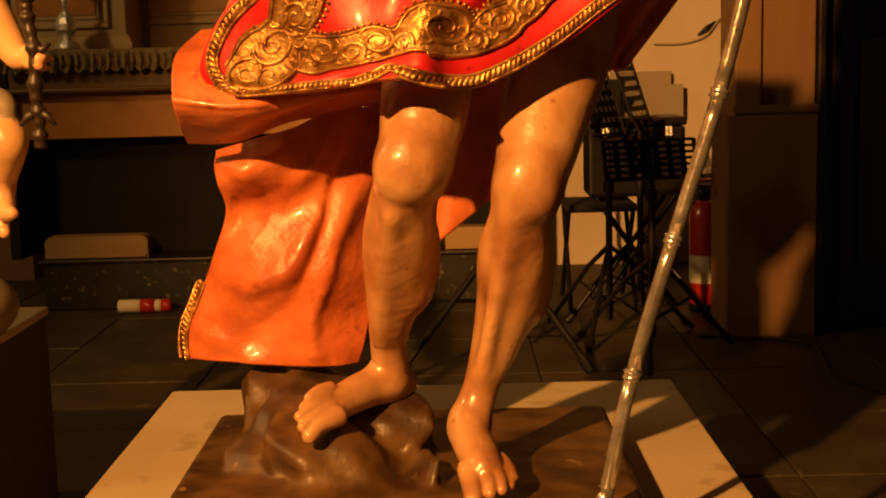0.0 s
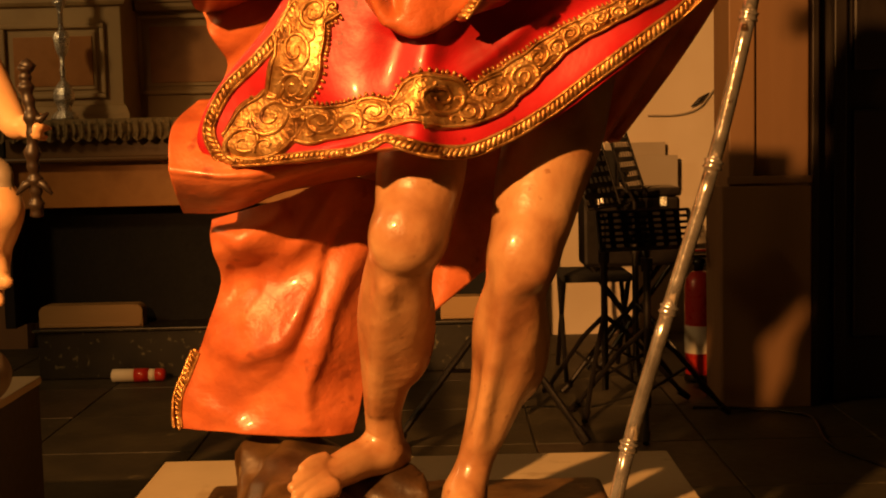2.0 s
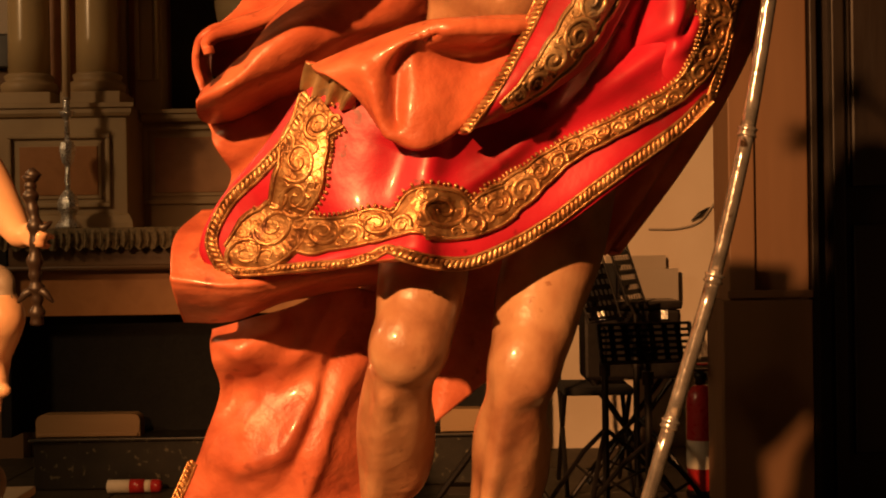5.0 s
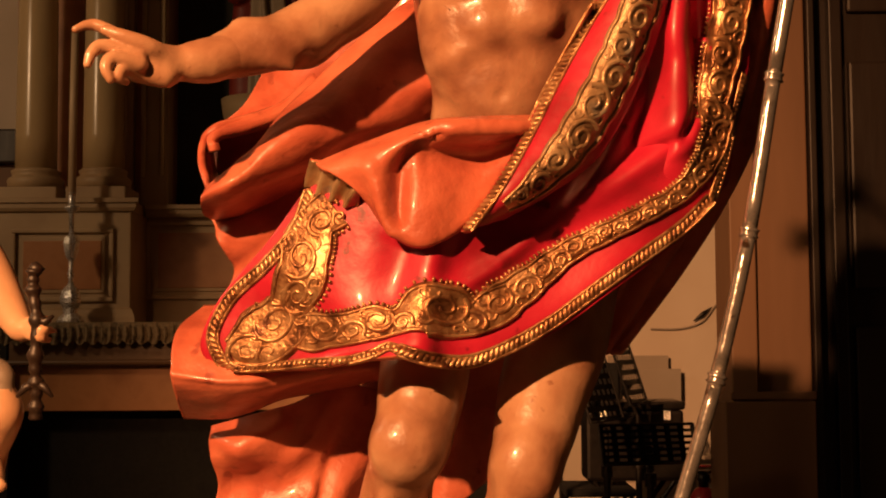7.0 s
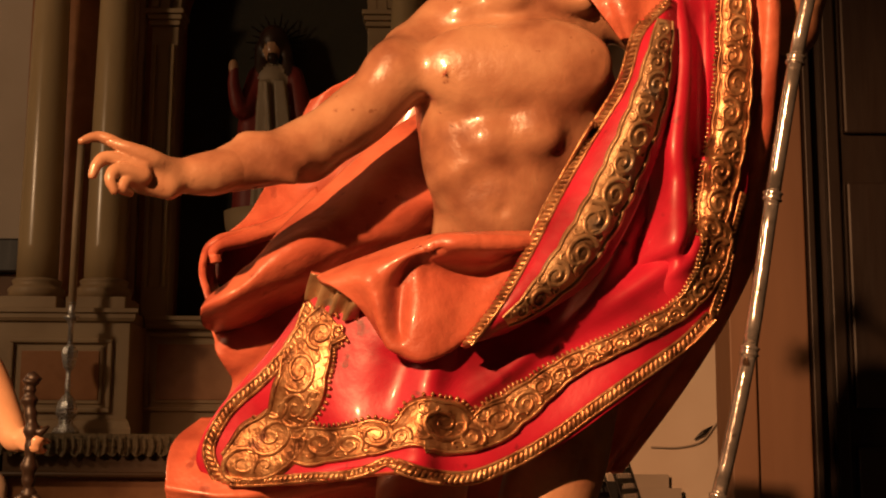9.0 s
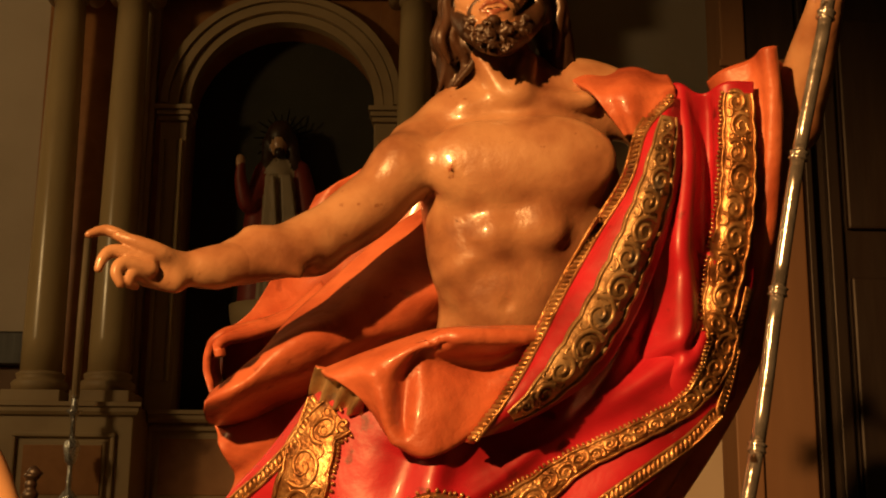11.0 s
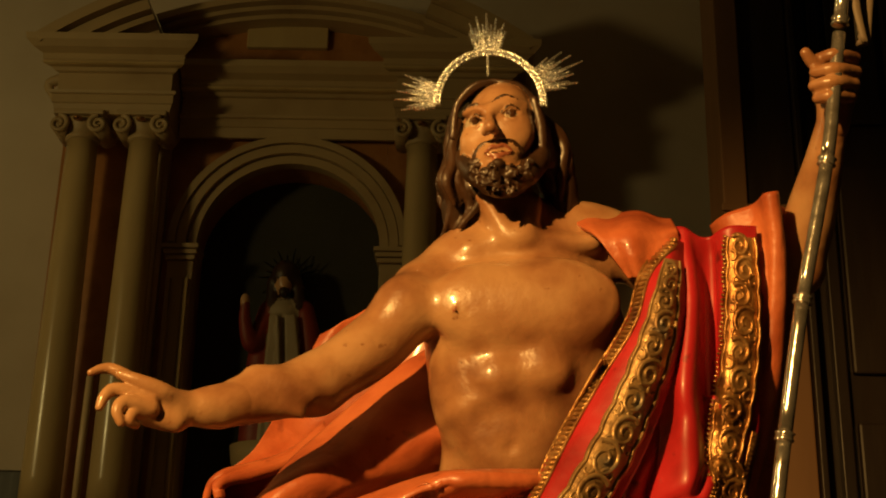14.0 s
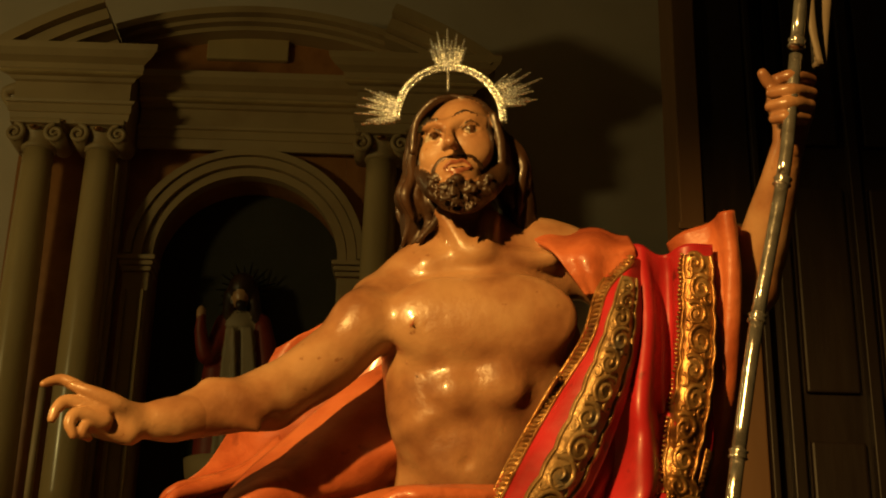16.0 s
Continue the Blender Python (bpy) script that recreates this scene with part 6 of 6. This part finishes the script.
# ---------------------------------------------------------------- music stands and gear by the wall
def music_stand(x, y, top, width, height, turn, feet, label):
    ob = thing("music_stand", label, "music stand", "music stands by the wall")
    c, s = math.cos(radians(turn)), math.sin(radians(turn))
    tilt = radians(18)

    def at(u, v, w=0.0):
        """u across the desk, v up it, w out of it."""
        yy = v * math.sin(tilt) - w * math.cos(tilt)
        return Vector((x + u * c - yy * s, y + u * s + yy * c, top - height + v * math.cos(tilt) + w * math.sin(tilt)))
    # perforated desk: a plate with rows of slots
    rows, cols = 6, 7
    us, vs = [-width / 2], [0.0]
    for k in range(cols):
        us += [-width / 2 + width * (k + 0.22) / cols, -width / 2 + width * (k + 0.78) / cols]
    for k in range(rows):
        vs += [height * (k + 0.25) / rows, height * (k + 0.75) / rows]
    us.append(width / 2)
    vs.append(height)
    bm = bmesh.new()
    grid = [[bm.verts.new(at(u, v)) for u in us] for v in vs]
    for a in range(len(vs) - 1):
        for b in range(len(us) - 1):
            if not (a % 2 and b % 2):
                bm.faces.new((grid[a][b], grid[a][b + 1], grid[a + 1][b + 1], grid[a + 1][b]))
    bmesh.ops.solidify(bm, geom=bm.faces[:], thickness=0.003)
    part("desk", bm, BLACK, ob, "black perforated metal desk")
    for u in (-width / 2, width / 2):
        part("desk_rim", tube([at(u, -0.01), at(u, height)], 0.006, 8), BLACK, ob)
    part("desk_rim", tube([at(-width / 2, height), at(width / 2, height)], 0.006, 8), BLACK, ob)
    bm = bmesh.new()
    a = [bm.verts.new(at(u, v, w)) for u, v, w in ((-width / 2, -0.01, 0), (width / 2, -0.01, 0), (width / 2, -0.01, 0.055), (-width / 2, -0.01, 0.055))]
    bm.faces.new(a)
    bmesh.ops.solidify(bm, geom=bm.faces[:], thickness=0.003)
    part("ledge", bm, BLACK, ob)
    part("clamp", tube([at(0, height * 0.35, -0.01), at(0, height * 0.2, -0.05)], 0.018, 10), BLACK, ob)
    pole = part("pole", tube([at(0, height * 0.25, -0.05), (x, y + 0.02, top - height - 0.05), (x, y + 0.02, 0.30)], 0.010, 10), BLACK, ob)
    part("lower_pole", tube([(x, y + 0.02, 0.62), (x, y + 0.02, 0.06)], 0.014, 10), BLACK, ob)
    part("collar", tube([(x, y + 0.02, 0.62), (x, y + 0.02, 0.57)], 0.022, 10), BLACK, ob)
    for k in range(3):
        a = radians(feet + 120 * k)
        leg = part("leg", tube([(x, y + 0.02, 0.36), (x + 0.12 * math.cos(a), y + 0.02 + 0.12 * math.sin(a), 0.26), (x + 0.33 * math.cos(a), y + 0.02 + 0.33 * math.sin(a), 0.02)], [0.010, 0.010, 0.010], 8), BLACK, ob)
        part("foot", tube([(x + 0.31 * math.cos(a), y + 0.02 + 0.31 * math.sin(a), 0.038), (x + 0.35 * math.cos(a), y + 0.02 + 0.35 * math.sin(a), 0.008)], [0.016, 0.012], 8), BLACK, leg)
        part("brace", tube([(x, y + 0.02, 0.12), (x + 0.17 * math.cos(a), y + 0.02 + 0.17 * math.sin(a), 0.20)], 0.006, 6), BLACK, ob)
    return ob


music_stand(0.625, 5.10, 1.055, 0.30, 0.26, 58, 250, "black music stand with a perforated desk, turned sideways")
music_stand(0.80, 5.45, 1.105, 0.26, 0.26, 66, 200, "black music stand with a taller perforated desk")
music_stand(0.74, 4.75, 0.80, 0.36, 0.14, 12, 20, "lowered black music stand with a slanted desk")

boom = thing("tripod_stand", "black folding tripod stand with spread legs", "tripod")
bx, by = 0.165, 4.62
part("pole", tube([(bx, by, 0.18), (bx, by, 0.95)], 0.012, 10), BLACK, boom)
part("clutch", tube([(bx, by, 0.42), (bx, by, 0.50)], 0.024, 12), BLACK, boom)
for x, y in ((-0.20, 4.42), (0.475, 4.43), (0.17, 5.0)):
    leg = part("leg", tube([(bx, by, 0.46), (x, y, 0.02)], 0.013, 10), BLACK, boom)
    w = Vector((x, y, 0.02)) - Vector((bx, by, 0.46))
    part("rubber_foot", tube([Vector((x, y, 0.02)) - w * 0.10, Vector((x, y, 0.016))], 0.020, 10), BLACK, leg)
    part("strut", tube([(bx, by, 0.24), (bx + (x - bx) * 0.45, by + (y - by) * 0.45, 0.26)], 0.008, 8), BLACK, boom)
part("clip", box(bx - 0.02, bx + 0.02, by - 0.02, by + 0.02, 0.93, 0.98, 0.006), BLACK, boom)

case = thing("equipment_case", "black equipment case on a folding frame", "case")
part("body", box(0.60, 1.02, 5.62, 5.86, 0.50, 0.80, 0.015), BLACK, case)
part("lid", box(0.595, 1.025, 5.61, 5.87, 0.802, 0.84, 0.012), BLACK, case)
for x, x2 in ((0.63, 0.98), (0.98, 0.63)):
    for y in (5.64, 5.84):
        part("leg", tube([(x, y, 0.50), (x2, y, 0.012)], 0.011, 8), BLACK, case)
part("catch", box(0.66, 0.69, 5.60, 5.612, 0.76, 0.80, 0.002), SILVER, case)
part("catch", box(0.93, 0.96, 5.60, 5.612, 0.76, 0.80, 0.002), SILVER, case)

chair = thing("folding_chair", "black folding chair seen against the wall", "chair")
part("backrest", box(0.52, 0.78, 5.90, 5.93, 0.72, 1.0, 0.02), BLACK_CLOTH_AND_SHADE, chair)
part("seat", box(0.50, 0.80, 5.55, 5.90, 0.44, 0.475, 0.012), BLACK_CLOTH_AND_SHADE, chair)
for x in (0.51, 0.79):
    part("frame_tube", tube([(x, 5.94, 1.0), (x, 5.90, 0.5), (x, 5.55, 0.012)], 0.011, 8), BLACK, chair)
    part("frame_tube", tube([(x, 5.60, 0.45), (x, 5.98, 0.012)], 0.011, 8), BLACK, chair)

music = thing("wall_paper", "grey card sheets leaning at the wall", "sheets")
part("card", box(0.86, 1.18, 6.93, 6.95, 0.72, 1.02, 0.002), GREY_WALL, music)
part("card", box(1.02, 1.24, 6.90, 6.92, 0.78, 0.95, 0.002), GREY_WALL, music)
part("easel_bar", box(0.90, 1.22, 6.88, 6.99, 0.69, 0.72, 0.004), GREY_WALL, music)

# fire extinguisher
ext = thing("fire_extinguisher", "red fire extinguisher beside the brown pier", "fire extinguisher")
ex, ey = 1.09, 5.58
part("cylinder", turned([(0.05, 0.0), (0.062, 0.012), (0.062, 0.40), (0.055, 0.44), (0.035, 0.468), (0.022, 0.475)], (ex, ey, 0.004), 28), EXT_RED, ext, smooth=True)
part("skirt", turned([(0.064, 0.0), (0.064, 0.03), (0.061, 0.032)], (ex, ey, 0.0), 28), BLACK, ext, smooth=True)
label = part("label", turned([(0.0628, 0.12), (0.0628, 0.24)], (ex, ey, 0.004), 28), PAPER, ext, "worn white paper label")
part("valve", turned([(0.022, 0.475), (0.022, 0.50), (0.028, 0.505), (0.028, 0.525), (0.012, 0.53)], (ex, ey, 0.004), 16), BLACK, ext, smooth=True)
part("handle", box(ex - 0.05, ex + 0.07, ey - 0.012, ey + 0.012, 0.535, 0.548, 0.004), BLACK, ext)
part("lever", box(ex - 0.03, ex + 0.08, ey - 0.01, ey + 0.01, 0.562, 0.572, 0.004), EXT_RED, ext)
part("hose", tube(spline([(ex + 0.02, ey - 0.03, 0.51), (ex + 0.09, ey - 0.03, 0.46), (ex + 0.085, ey - 0.02, 0.25), (ex + 0.07, ey - 0.02, 0.12)], 16), 0.010, 8), BLACK, ext, smooth=True)

# loose cables
lead = tagged(link("floor_cable", tube(spline([(0.95, 5.0, 0.007), (1.15, 4.95, 0.007), (1.35, 4.80, 0.007), (1.30, 4.35, 0.007), (1.42, 3.95, 0.007), (1.5, 3.4, 0.007)], 50), 0.006, 6), BLACK, smooth=True), "thin black cable trailing over the floor", "cable")
wall_lead = tagged(link("wall_cable", tube(spline([(1.097, 6.980, 1.162), (1.248, 6.980, 1.162), (1.370, 6.980, 1.197), (1.448, 6.980, 1.288), (1.509, 6.980, 1.333)], 40), 0.005, 6), GREY_WALL, smooth=True), "thin pale cable pinned along the wall", "cable")
clip_ob = tagged(link("cable_clip", tube([(1.326, 6.970, 1.203), (1.375, 6.970, 1.239), (1.424, 6.970, 1.275)], [0.003, 0.014, 0.003], 8), BLACK), "small black clip on the wall cable", "cable clip")

# ---------------------------------------------------------------- floor slabs
rnd = random.Random(8)
slabs = []
for k in range(4):
    bm = box(-0.297, 0.297, -0.297, 0.297, -0.014, 0.0, 0.004)
    me = bpy.data.meshes.new("slab")
    bm.to_mesh(me)
    bm.free()
    me.materials.append(STONE if k < 3 else STONE_DARK)
    slabs.append(me)
for i in range(-5, 6):
    for j in range(1, 12):
        if j * 0.6 + 0.3 > 6.9:
            continue
        ob = new("slab", slabs[3] if (i + 2 * j) % 5 == 0 else slabs[rnd.randrange(3)])
        ob.parent = floor
        ob.location = (i * 0.6, j * 0.6, rnd.uniform(-0.002, 0.0))
